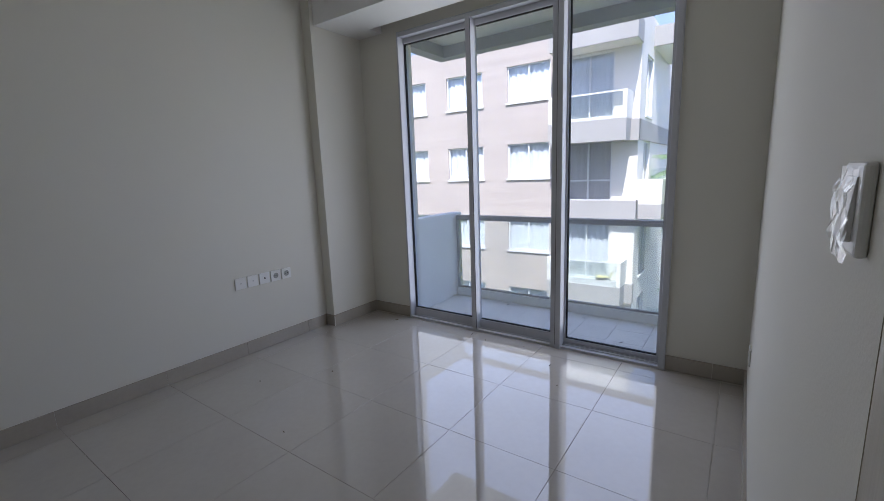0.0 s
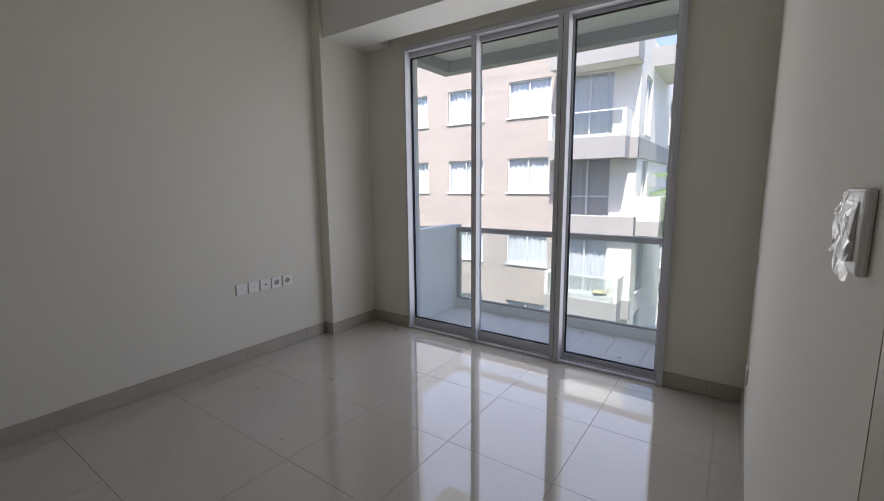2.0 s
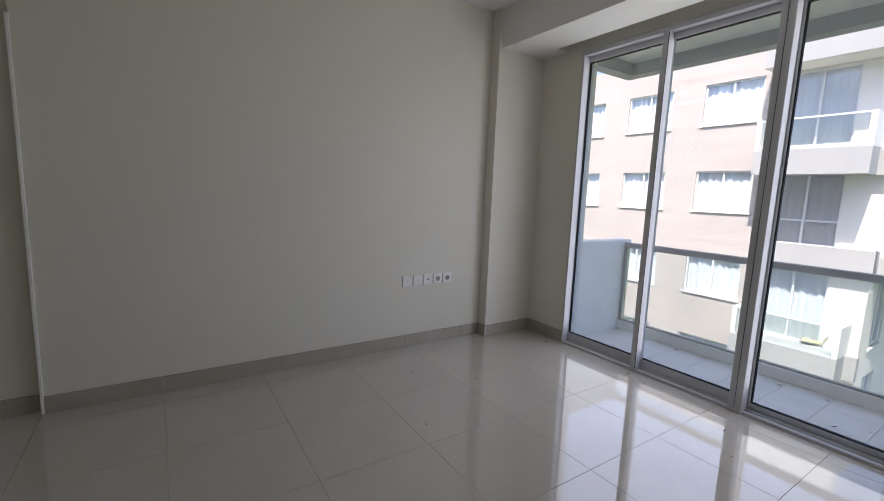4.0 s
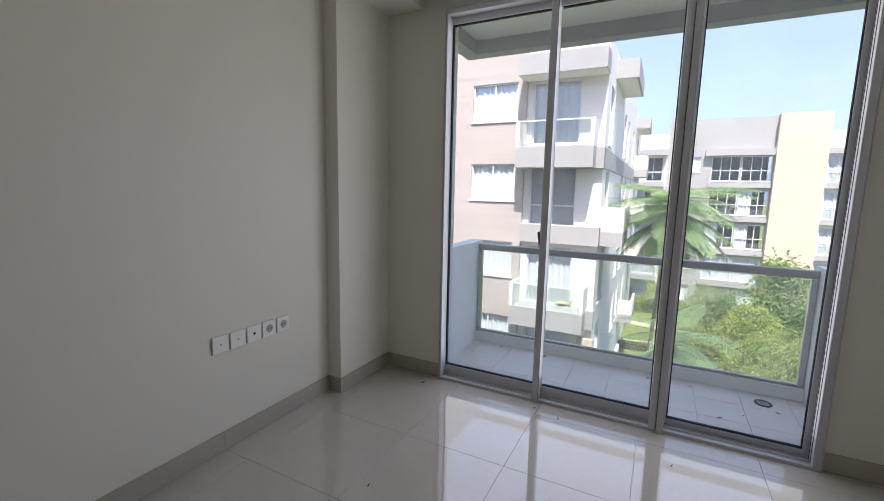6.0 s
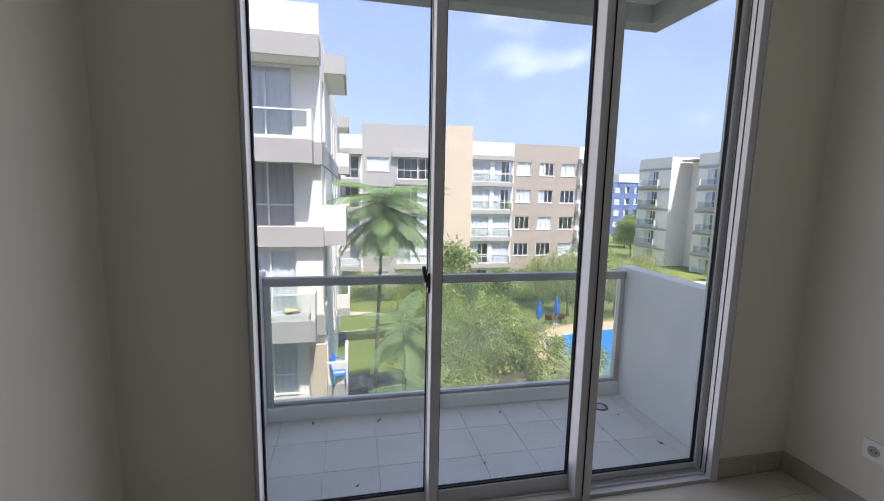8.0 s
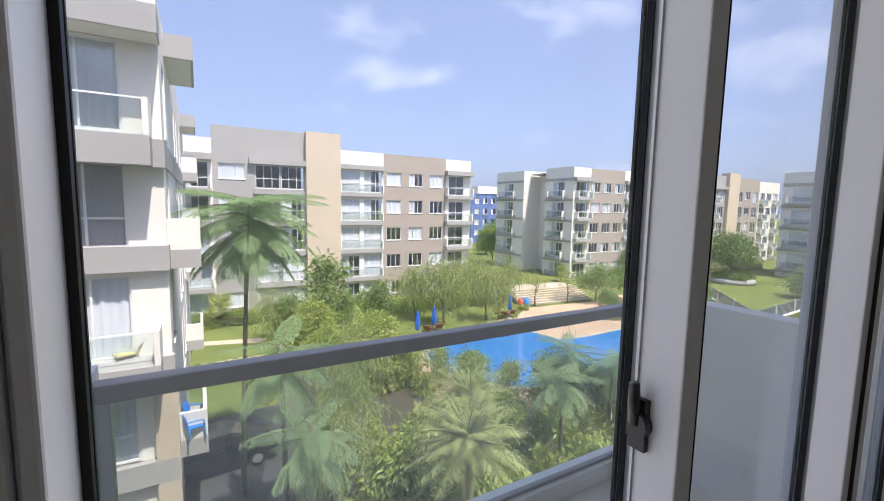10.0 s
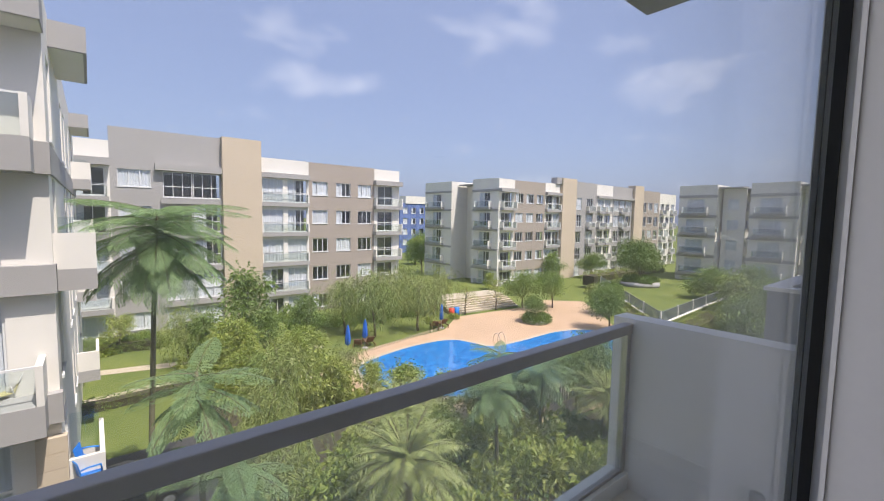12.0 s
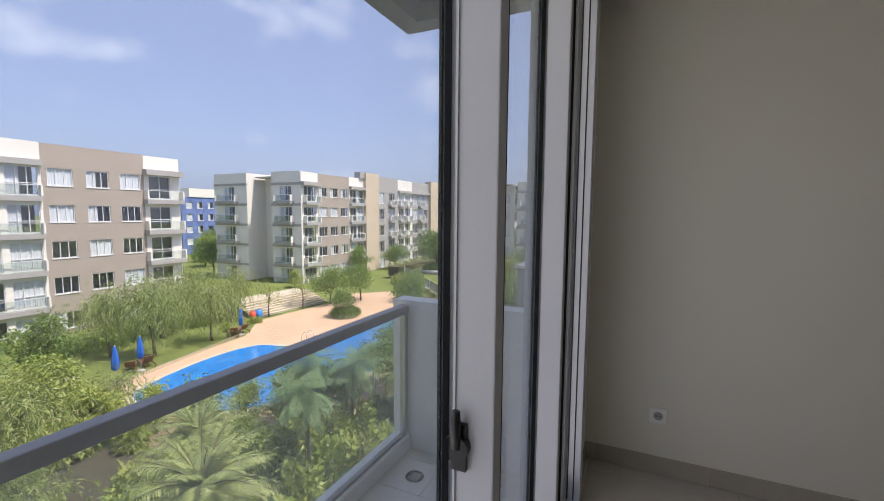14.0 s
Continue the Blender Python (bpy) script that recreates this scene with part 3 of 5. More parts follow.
vs = [(0.0125 + 0.004 * rnd.random() + (0.003 if 1 < i < 7 else 0), -0.044 + 0.088 * j / (nf - 1) + 0.002 * rnd.uniform(-1, 1), -0.050 + 0.088 * i / (nf - 1) + 0.002 * rnd.uniform(-1, 1)) for i in range(nf) for j in range(nf)]
fs = [(i * nf + j, i * nf + j + 1, (i + 1) * nf + j + 1, (i + 1) * nf + j) for i in range(nf - 1) for j in range(nf - 1)]
film = part("film", Geo().add(vs, fs), M_FILM, sw, "crumpled clear plastic film")
film.visible_shadow = False

# ---- outdoors: ground, pool and garden ----
GZ = -9.4
M_GRASS = mat("lawn_grass", (0.20, 0.23, 0.065), 0.9, col2=(0.10, 0.14, 0.04), scale=0.35, fine=9, bump=0.5, spec=0.1, coords="World")
M_DECK = mat("sandstone_paving", (0.50, 0.345, 0.225), 0.8, var=0.12, scale=0.5, fine=6, bump=0.1, coords="World", obj=0.1)
M_PATH = mat("beige_path", (0.50, 0.43, 0.33), 0.85, var=0.1, scale=0.7, fine=8, coords="World")
M_ASPH = mat("asphalt", (0.06, 0.06, 0.06), 0.9, var=0.15, scale=0.6, fine=40, coords="World")
M_SOIL = mat("planting_soil", (0.07, 0.06, 0.035), 0.95, var=0.3, scale=1.5, fine=20, coords="World")


def water_mat():
    m = bpy.data.materials.new("pool_water")
    m.use_nodes = True
    n, l = m.node_tree.nodes, m.node_tree.links
    b = n["Principled BSDF"]
    b.inputs["Roughness"].default_value = 0.06
    geo, nz, nz2, ramp, bp = n.new("ShaderNodeNewGeometry"), n.new("ShaderNodeTexVoronoi"), n.new("ShaderNodeTexNoise"), n.new("ShaderNodeValToRGB"), n.new("ShaderNodeBump")
    nz.inputs["Scale"].default_value = 3.0
    nz2.inputs["Scale"].default_value = 0.9
    mp = n.new("ShaderNodeMapping")
    mp.inputs["Scale"].default_value = (1.0, 1.5, 1.0)
    l.new(geo.outputs["Position"], nz2.inputs["Vector"])
    mixv = n.new("ShaderNodeMixRGB")
    mixv.inputs["Fac"].default_value = 0.25
    l.new(geo.outputs["Position"], mixv.inputs["Color1"])
    l.new(nz2.outputs["Color"], mixv.inputs["Color2"])
    l.new(mixv.outputs["Color"], mp.inputs["Vector"])
    l.new(mp.outputs["Vector"], nz.inputs["Vector"])
    e = ramp.color_ramp.elements
    e[0].position, e[0].color = 0.12, (0.002, 0.06, 0.28, 1)
    e[1].position, e[1].color = 0.55, (0.016, 0.21, 0.58, 1)
    l.new(nz.outputs["Distance"], ramp.inputs["Fac"])
    l.new(ramp.outputs["Color"], b.inputs["Base Color"])
    bp.inputs["Strength"].default_value, bp.inputs["Distance"].default_value = 0.25, 0.05
    l.new(nz2.outputs["Fac"], bp.inputs["Height"])
    l.new(bp.outputs["Normal"], b.inputs["Normal"])
    return m


M_WATER = water_mat()
solid("ground", Geo().box(-700, -300, GZ - 0.5, 900, 1200, GZ), M_GRASS, "lawn and garden ground between the apartment blocks", "ground", kind="structure")


def smooth_loop(pts, n=6):
    """A closed smooth curve through the points."""
    out = []
    k = len(pts)
    for i in range(k):
        p0, p1, p2, p3 = (Vector(pts[(i + j - 1) % k]) for j in range(4))
        for s in range(n):
            t = s / n
            out.append(tuple(0.5 * ((2 * p1) + (p2 - p0) * t + (2 * p0 - 5 * p1 + 4 * p2 - p3) * t * t + (3 * p1 - p0 - 3 * p2 + p3) * t ** 3)))
    return out


POOL = smooth_loop([(15.2, 26.7), (18.9, 28.0), (22.5, 28.3), (24.9, 27.7), (25.6, 26.2), (26.3, 24.3), (29.2, 23.9), (35.0, 23.8), (38.2, 21.8), (37.2, 16.6), (30.0, 15.4), (20.0, 17.2), (15.4, 20.4), (14.4, 24.0)])


def grown(loop, d):
    """The loop moved outwards by d; it runs clockwise."""
    out, k = [], len(loop)
    for i in range(k):
        t = (Vector(loop[(i + 1) % k]) - Vector(loop[i - 1])).normalized()
        out.append((loop[i][0] - t.y * d, loop[i][1] + t.x * d))
    return out


POOL_RIM = grown(POOL, 0.4)
deckpoly = [(11.8, 25.4), (12.6, 28.0), (19.0, 30.2), (26.5, 30.9), (31.0, 34.2), (40.5, 33.4), (47.0, 34.5), (50.5, 31.0), (44.5, 24.6), (39.6, 20.0), (39.0, 13.6), (30.0, 12.0), (18.0, 13.0), (12.0, 18.0)]
solid("pool_deck", Geo().prism(deckpoly, GZ - 0.02, GZ + 0.03), M_DECK, "sunlit sandstone paving around the swimming pool", "paving", kind="structure")
solid("pool_rim", Geo().prism(POOL_RIM, GZ - 0.02, GZ + 0.07), M_PATH, "pale stone coping around the pool edge", "pool edge", kind="structure")
solid("water", Geo().prism(POOL, GZ - 0.02, GZ + 0.078), M_WATER, "rippled blue swimming pool water", "pool", kind="structure")
for nm, poly in (("path", [(-2.5, 37.2), (3.0, 36.0), (9.5, 34.2), (15.0, 33.2), (15.0, 32.4), (9.0, 33.2), (2.6, 35.0), (-2.5, 36.2)]), ("path", [(-3.0, 30.8), (3.0, 31.6), (8.0, 31.2), (12.2, 27.2), (11.6, 26.6), (7.6, 30.4), (3.0, 30.9), (-3.0, 30.1)]),
                 ("path", [(3.4, 12.6), (9.0, 15.0), (12.5, 17.0), (12.8, 16.2), (9.4, 14.2), (3.8, 11.6)])):
    solid(nm, Geo().prism(poly, GZ - 0.02, GZ + 0.02), M_PATH, "narrow beige garden path across the lawn", "path", kind="structure")
solid("road", Geo().prism([(-14, 9.0), (-14, 13.2), (-0.5, 13.4), (-0.5, 23), (4.2, 23), (4.2, 9.0)], GZ - 0.02, GZ + 0.015), M_ASPH, "dark asphalt drive below the balconies", "road", kind="structure")

# ---- apartment blocks ----
M_WHITE = mat("white_render", (0.80, 0.765, 0.71), 0.85, var=0.05, scale=0.5, fine=12, bump=0.06, spec=0.2)
M_GREY = mat("grey_render_band", (0.40, 0.385, 0.375), 0.85, var=0.06, scale=0.5, fine=12, bump=0.06, spec=0.2)
M_TAUPE = mat("taupe_cladding", (0.40, 0.345, 0.30), 0.85, var=0.1, scale=0.7, fine=5, bump=0.1, spec=0.2, stretch=(0.3, 0.3, 3))
M_BRICK = mat("beige_strip_cladding", (0.475, 0.415, 0.38), 0.85, var=0.13, scale=0.9, fine=7, bump=0.15, spec=0.2, stretch=(0.25, 0.25, 5))
M_TAN = mat("tan_render", (0.60, 0.50, 0.385), 0.85, var=0.05, scale=0.5, fine=12, bump=0.05, spec=0.2)
M_WFRAME = mat("white_window_frame", (0.75, 0.75, 0.75), 0.4, var=0.02)
M_WGLASS = glass_mat("building_window_glass", (0.93, 0.95, 0.97), gloss=2.2)
M_BGLASS = glass_mat("balcony_glass", (0.92, 0.96, 0.96), dust_haze=0.012, gloss=1.5)
M_CURT = mat("pale_curtain", (0.80, 0.81, 0.83), 0.9, var=0.05, scale=2, fine=30)
M_CURT2 = mat("grey_brown_curtain", (0.50, 0.46, 0.44), 0.9, var=0.1, scale=2, fine=30)
M_ROOMDARK = mat("painted_room_dimness", (0.17, 0.165, 0.165), 0.9, var=0.2)
win_cache = {}


def facing(side):
    """Local axes: x along the wall, y into the building, z up."""
    return {"S": 0.0, "W": -math.pi / 2, "E": math.pi / 2, "N": math.pi}[side]


def window(parent, m, w, h, cols, bars, curtain, seed=0):
    """A window in a wall: frame, panes, curtain. m: pose of its lower left corner."""
    key = (round(w, 2), round(h, 2), cols, bars)
    if key not in win_cache:
        g, t = Geo(), 0.06
        g.box(0, 0.06, 0, w, 0.14, t).box(0, 0.06, h - t, w, 0.14, h).box(0, 0.06, t, t, 0.14, h - t).box(w - t, 0.06, t, w, 0.14, h - t)
        for k in range(1, cols):
            g.box(w * k / cols - t / 2, 0.062, t, w * k / cols + t / 2, 0.138, h - t)
        for bz in bars:
            g.box(t, 0.064, h * bz - 0.03, w - t, 0.136, h * bz + 0.03)
        sill = Geo().box(-0.06, -0.05, -0.07, w + 0.06, 0.12, 0.0)
        pane = Geo().box(t, 0.10, t, w - t, 0.108, h - t)
        win_cache[key] = (g.mesh("window", M_WFRAME), sill.mesh("sill", M_WFRAME), pane.mesh("pane", M_WGLASS))
    a, b, c = win_cache[key]
    o = part("window", a, None, parent)
    o.matrix_basis = m
    part("sill", b, None, o)
    p = part("pane", c, None, o)
    p.visible_shadow = False
    if curtain:
        kk = ("curtain", round(w, 2), round(h, 2), curtain)
        if kk not in win_cache:
            n, vs = max(12, int(w * 14)), []
            x0, x1 = (0.03, w - 0.03) if curtain in (1, 3) else (0.03, w * 0.45)
            g = Geo()
            for zz in (0.04, h - 0.04):
                vs += [(x0 + (x1 - x0) * k / n, 0.17 + 0.030 * math.sin(k * 1.9) + 0.012 * math.sin(k * 0.7), zz) for k in range(n + 1)]
            g.add(vs, [(k, k + 1, n + 2 + k, n + 1 + k) for k in range(n)], True)
            win_cache[kk] = g.mesh("curtain", M_CURT2 if curtain == 3 else M_CURT)
        part("curtain", win_cache[kk], None, o)
    return o


def cells(g, x0, z0, x1, z1, y0, y1, holes):
    """A wall sheet with rectangular openings, in boxes."""
    ex = sorted({x0, x1, *[v for h in holes for v in (h[0], h[2]) if x0 < v < x1]})
    ez = sorted({z0, z1, *[v for h in holes for v in (h[1], h[3]) if z0 < v < z1]})
    for c, d in zip(ez, ez[1:]):
        run = None
        for a, b in zip(ex, ex[1:]):
            mx, mz = (a + b) / 2, (c + d) / 2
            if any(h[0] < mx < h[2] and h[1] < mz < h[3] for h in holes):
                if run is not None:
                    g.box(run, y0, c, a, y1, d)
                    run = None
            elif run is None:
                run = a
        if run is not None:
            g.box(run, y0, c, x1, y1, d)
    return g


def facade(bld, side, origin, x0, x1, z0, z1, material, wins, name="wall", depth=0.25, curtains=(1, 0, 2, 1, 0, 1, 2), back=True):
    """One stretch of wall with its windows; wins: (x, z, w, h, cols, bars). origin: the place of local (0, 0, 0)."""
    m = Matrix.Translation(origin) @ Matrix.Rotation(facing(side), 4, "Z")
    g = cells(Geo(), x0, z0, x1, z1, 0, depth, [(a, b, a + w, b + h) for a, b, w, h, *_ in wins])
    o = part(name, g, material, bld)
    o.matrix_basis = m
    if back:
        # backing sheet behind the windows; the rooms' dimness is put into its dark colour
        q = part("dim_room_backing", Geo().box(x0 + 0.3, depth + 0.5, z0, x1 - 0.3, depth + 0.55, z1 - 0.3), M_ROOMDARK, bld)
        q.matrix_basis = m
    for i, (a, b, w, h, cols, bars) in enumerate(wins):
        window(bld, m @ Matrix.Translation((a, 0, b)), w, h, cols, bars, curtains[(i * 7 + int(a * 3) + i // 5) % len(curtains)])
    return m


def slab(bld, m, x0, x1, y0, y1, z0, z1, material, name="slab"):
    o = part(name, Geo().box(x0, y0, z0, x1, y1, z1), material, bld)
    o.matrix_basis = m
    return o


def balcony(bld, m, x0, x1, out, z, posts=True, drop=0.55, material=None, rail=0.95):
    """A balcony that stands out of the wall: slab, end walls, glass and rail."""
    b = part("balcony", Geo().box(x0, -out, z - drop, x1, 0, z), material or M_GREY, bld)
    b.matrix_basis = m
    part("end_wall", Geo().box(x0, -out, z, x0 + 0.14, 0, z + rail), M_WHITE, b)
    part("end_wall", Geo().box(x1 - 0.14, -out, z, x1, 0, z + rail), M_WHITE, b)
    p = part("glass", Geo().box(x0 + 0.14, -out + 0.05, z, x1 - 0.14, -out + 0.06, z + rail - 0.05), M_BGLASS, b)
    p.visible_shadow = False
    part("handrail", Geo().box(x0 + 0.14, -out + 0.03, z + rail - 0.05, x1 - 0.14, -out + 0.08, z + rail), M_WFRAME, b)
    return b


# the near block across the drive
near = thing("apartment_block", "near five-storey cream and beige apartment block with glass balconies", "building")
NY = 14.0
heads = [5.86 - 3.15 * k for k in range(5)]
wins = [(x, hz - 1.45, 1.9, 1.45, 2, ()) for x in (-5.2, -8.3, -11.4, -14.5, -17.6) for hz in heads]
mS = facade(near, "S", (0, NY, 0), -19.0, -2.95, GZ, 7.2, M_BRICK, wins, "brick_wall", curtains=(1,))
dwins = [(-2.72, 3.45 - 3.15 * k, 1.82, 2.35, 2, (0.34,) if k % 2 else ()) for k in range(4)]
facade(near, "S", (0, NY + 0.15, 0), -2.95, 0.0, GZ, 7.2, M_WHITE, dwins, "bay_wall", curtains=(1, 1, 1, 3))
slab(near, mS, -3.05, 0.05, -0.85, 0.15, 5.85, 6.55, M_GREY, "canopy")
slab(near, mS, -3.02, 0.02, -0.80, 0.10, 5.835, 5.85, M_WHITE, "soffit")
slab(near, mS, -2.85, -0.0, -0.02, 0.35, 7.2, 7.78, M_WHITE, "roof_parapet")
slab(near, mS, -2.85, -0.0, -0.02, 0.148, 6.55, 7.2, M_WHITE, "roof_parapet")
for k, z in enumerate((3.28, 0.34, -2.86, -6.0)):
    if k % 2 == 0:
        balcony(near, mS @ Matrix.Translation((0, 0.148, 0)), -3.05, -0.22, 1.0, z, drop=0.76)
        slab(near, mS, -0.22, 0.06, -0.12, 0.148, z - 0.76, z, M_GREY, "band")
    else:
        slab(near, mS, -2.95, 0.06, -0.12, 0.148, z - 0.70, z, M_GREY, "band")
slab(near, mS, -0.5, 0.1, -0.1, 0.148, GZ, -4.0, M_TAN, "stone_pier")
for k in range(13):
    slab(near, mS, -0.47, 0.07, -0.112, -0.1, -9.3 + 0.41 * k, -8.91 + 0.41 * k, M_TAN, "stone_tile")
ewins = [(a, 3.5 - 3.15 * k, 1.3, 2.2, 2, ()) for a in (1.2, 7.6, 10.0, 14.0, 19.0) for k in range(4)]
mE = facade(near, "E", (0, NY, 0), 0.4, 24.0, GZ, 7.2, M_WHITE, ewins, "side_wall")
for a, ln in ((2.4, 3.9), (17.0, 3.6)):
    slab(near, mE, a, a + ln, -0.84, 0, 6.2, 6.93, M_GREY, "canopy")
    slab(near, mE, a + 0.1, a + ln - 0.1, -0.76, 0, 6.185, 6.2, M_WHITE, "soffit")
for a, z in ((0.35, 0.17), (0.9, -6.05), (17.0, -2.9), (17.0, 0.22), (17.0, 3.4), (12.4, -6.1)):
    b = slab(near, mE, a, a + 2.6, -0.84, 0, z - 0.55, z, M_GREY, "balcony")
    part("parapet", Geo().box(a, -0.84, z, a + 2.6, -0.72, z + 0.92).box(a, -0.72, z, a + 0.12, 0, z + 0.92), M_WHITE, b)
    p = part("glass", Geo().box(a + 2.52, -0.72, z, a + 2.53, 0, z + 1.3), M_BGLASS, b)
    p.visible_shadow = False
slab(near, mE, -0.02, 24.0, -0.06, 0.0, 2.55, 3.28, M_GREY, "band")
slab(near, mE, -0.02, 24.0, -0.06, 0.0, -0.36, 0.34, M_GREY, "band")
part("roof", Geo().box(-19, NY + 0.3, 6.9, -0.3, NY + 24, 7.15), M_GREY, near)
near.location = (-0.2, 0, -0.18)

# the long block beyond the garden
far = thing("apartment_block", "long five-storey grey and white apartment block with a tan stair tower", "building")
AY = 46.0
hA = [5.35 - 3.17 * k for k in range(5)]
bars = (0.42,)
mA = facade(far, "S", (0, AY, 0), 18.55, 26.85, GZ, 7.42, M_TAUPE, [(x, h - 1.5, 1.85, 1.5, 3, ()) for h in hA for x in (18.95, 21.8, 24.6)])
facade(far, "S", (0, AY, 0), 13.5, 18.55, GZ, 7.45, M_WHITE, [(x, h - 2.35, 2.15, 2.35, 3, bars) for h in hA for x in (13.6, 16.2)])
facade(far, "S", (0, AY, 0), 26.85, 30.5, GZ, 7.35, M_WHITE, [(27.3, h - 2.35, 2.2, 2.35, 2, bars) for h in hA])
facade(far, "S", (0, AY, 0), 1.2, 9.8, GZ, 8.85, M_GREY, [(x, h - (1.5 if x < 2 else 2.3), w, (1.5 if x < 2 else 2.3), 3, () if x < 2 else bars) for h in hA for x, w in ((1.7, 2.4), (5.0, 2.3), (7.4, 2.3))])
facade(far, "S", (0, AY, 0), -8.0, 1.2, GZ, 7.6, M_WHITE, [(x, h - 2.35, 2.6, 2.35, 3, bars) for h in hA for x in (-5.6, -1.75)])
slab(far, mA, 9.8, 13.4, -0.6, 1.0, GZ, 8.98, M_TAN, "stair_tower")
for h in hA:
    z = h - 2.45
    balcony(far, mA, 13.45, 18.5, 0.35, z, drop=0.42)
    balcony(far, mA, 26.75, 30.6, 0.7, z, drop=0.42)
    balcony(far, mA, -2.2, 1.1, 0.8, z, drop=0.45)
    slab(far, mA, 4.8, 9.8, -0.25, 0, z - 0.45, z, M_GREY, "band")
slab(far, mA, 13.4, 18.6, -0.4, 0, 5.45, 5.95, M_GREY, "band")
slab(far, mA, 26.7, 30.6, -0.75, 0, 5.4, 5.95, M_GREY, "canopy")
slab(far, mA, 4.4, 9.8, -0.5, 0, 5.4, 6.0, M_GREY, "canopy")
slab(far, mA, -2.4, 1.2, -0.8, 0, 5.5, 6.1, M_GREY, "canopy")
facade(far, "E", (30.5, AY, 0), 0.25, 14.0, GZ, 7.35, M_WHITE, [(a, h - 2.3, 1.8, 2.3, 2, bars) for h in hA for a in (1.5, 5.5, 9.5)])
part("roof", Geo().box(-8, AY + 0.3, 6.7, 30.2, AY + 14, 6.9), M_GREY, far)
far.location = (0.7, 0, -0.2)

# the block to the right, seen at its corner
rb = thing("apartment_block", "white and taupe apartment block seen at its corner beyond the pool", "building")
RX, RY = 50.1, 46.3
hB = [5.5 - 3.17 * k for k in range(5)]
mB = facade(rb, "S", (RX, RY, 0), 0.0, 3.7, GZ, 7.65, M_WHITE, [(0.6, h - 2.3, 2.6, 2.3, 3, bars) for h in hB])
facade(rb, "S", (RX, RY, 0), 3.7, 11.7, GZ, 7.6, M_TAUPE, [(x, h - 1.5, 1.9, 1.5, 3, ()) for h in hB for x in (4.0, 6.7, 9.4)], curtains=(0, 0, 2, 1, 0))
facade(rb, "S", (RX, RY, 0), 11.7, 16.0, GZ, 7.7, M_WHITE, [(x, h - 2.3, 1.8, 2.3, 2, bars) for h in hB for x in (12.0, 14.1)], curtains=(0, 2, 0, 1))
slab(rb, mB, 16.0, 20.3, -0.6, 1.0, GZ, 8.8, M_TAN, "stair_tower")
slab(rb, mB, 14.6, 16.0, -0.3, 1.0, 7.7, 8.8, M_GREY, "tower_return")
for x0, x1, top, mm_, xw in ((20.3, 28.2, 8.5, M_GREY, (20.9, 24.8)), (28.2, 34.3, 8.4, M_WHITE, (28.7, 31.4)), (34.3, 42.6, 8.4, M_GREY, (34.9, 37.4, 40.0)), (46.6, 56.0, 8.2, M_TAUPE, (47.2, 50.2, 53.2)), (56.0, 65.0, 7.9, M_WHITE, (56.5, 59.3, 62.2))):
    facade(rb, "S", (RX, RY, 0), x0, x1, GZ, top, mm_, [(x, h - (2.2 if i != 1 else 1.6), 2.1, 2.2 if i != 1 else 1.6, 3, bars if i != 1 else ()) for h in hB for i, x in enumerate(xw)], curtains=(0, 2, 1, 0, 0, 1))
slab(rb, mB, 42.6, 46.6, -0.6, 1.0, GZ, 9.0, M_TAN, "stair_tower")
for h in hB:
    z = h - 2.4
    balcony(rb, mB, 11.8, 15.9, 0.5, z, drop=0.42)
    balcony(rb, mB, 0.4, 3.7, 0.7, z, drop=0.42)
    for x in (24.6, 28.4, 31.2, 37.2, 56.3, 62.0):
        balcony(rb, mB, x, x + 2.5, 0.7, z, drop=0.42)
slab(rb, mB, -0.1, 3.8, -0.75, 0, 5.6, 6.15, M_GREY, "canopy")
slab(rb, mB, 11.7, 16.0, -0.55, 0, 5.6, 6.1, M_GREY, "band")
slab(rb, mB, 28.2, 42.6, -0.5, 0, 5.7, 6.2, M_GREY, "band")
mW = facade(rb, "W", (RX, RY, 0), -6.0, -0.25, GZ, 7.75, M_WHITE, [(-4.3, h - 2.2, 2.4, 2.2, 3, bars) for h in hB])
for h in hB:
    slab(rb, mW, -6.0, 0.0, -0.12, 0, h + 0.15, h + 0.55, M_GREY, "band")
    balcony(rb, mW, -4.9, -1.4, 0.8, h - 2.3, drop=0.4)
facade(rb, "W", (RX + 2.5, RY, 0), -10.0, -6.0, GZ, 7.3, M_WHITE, [])
mW2 = facade(rb, "W", (RX - 1.2, RY + 10, 0), -7.5, -0.25, GZ, 7.6, M_WHITE, [(-5.2, h - 2.2, 2.4, 2.2, 3, bars) for h in hB])
facade(rb, "S", (RX - 1.2, RY + 10, 0), 0.0, 5.0, GZ, 7.6, M_WHITE, [])
for h in hB:
    slab(rb, mW2, -7.5, 0.05, -0.12, 0, h + 0.15, h + 0.5, M_GREY, "band")
    balcony(rb, mW2, -6.6, -2.0, 0.7, h - 2.3, drop=0.4)
part("roof", Geo().box(RX + 0.3, RY + 0.3, 6.9, RX + 64.8, RY + 9.8, 7.1), M_GREY, rb)

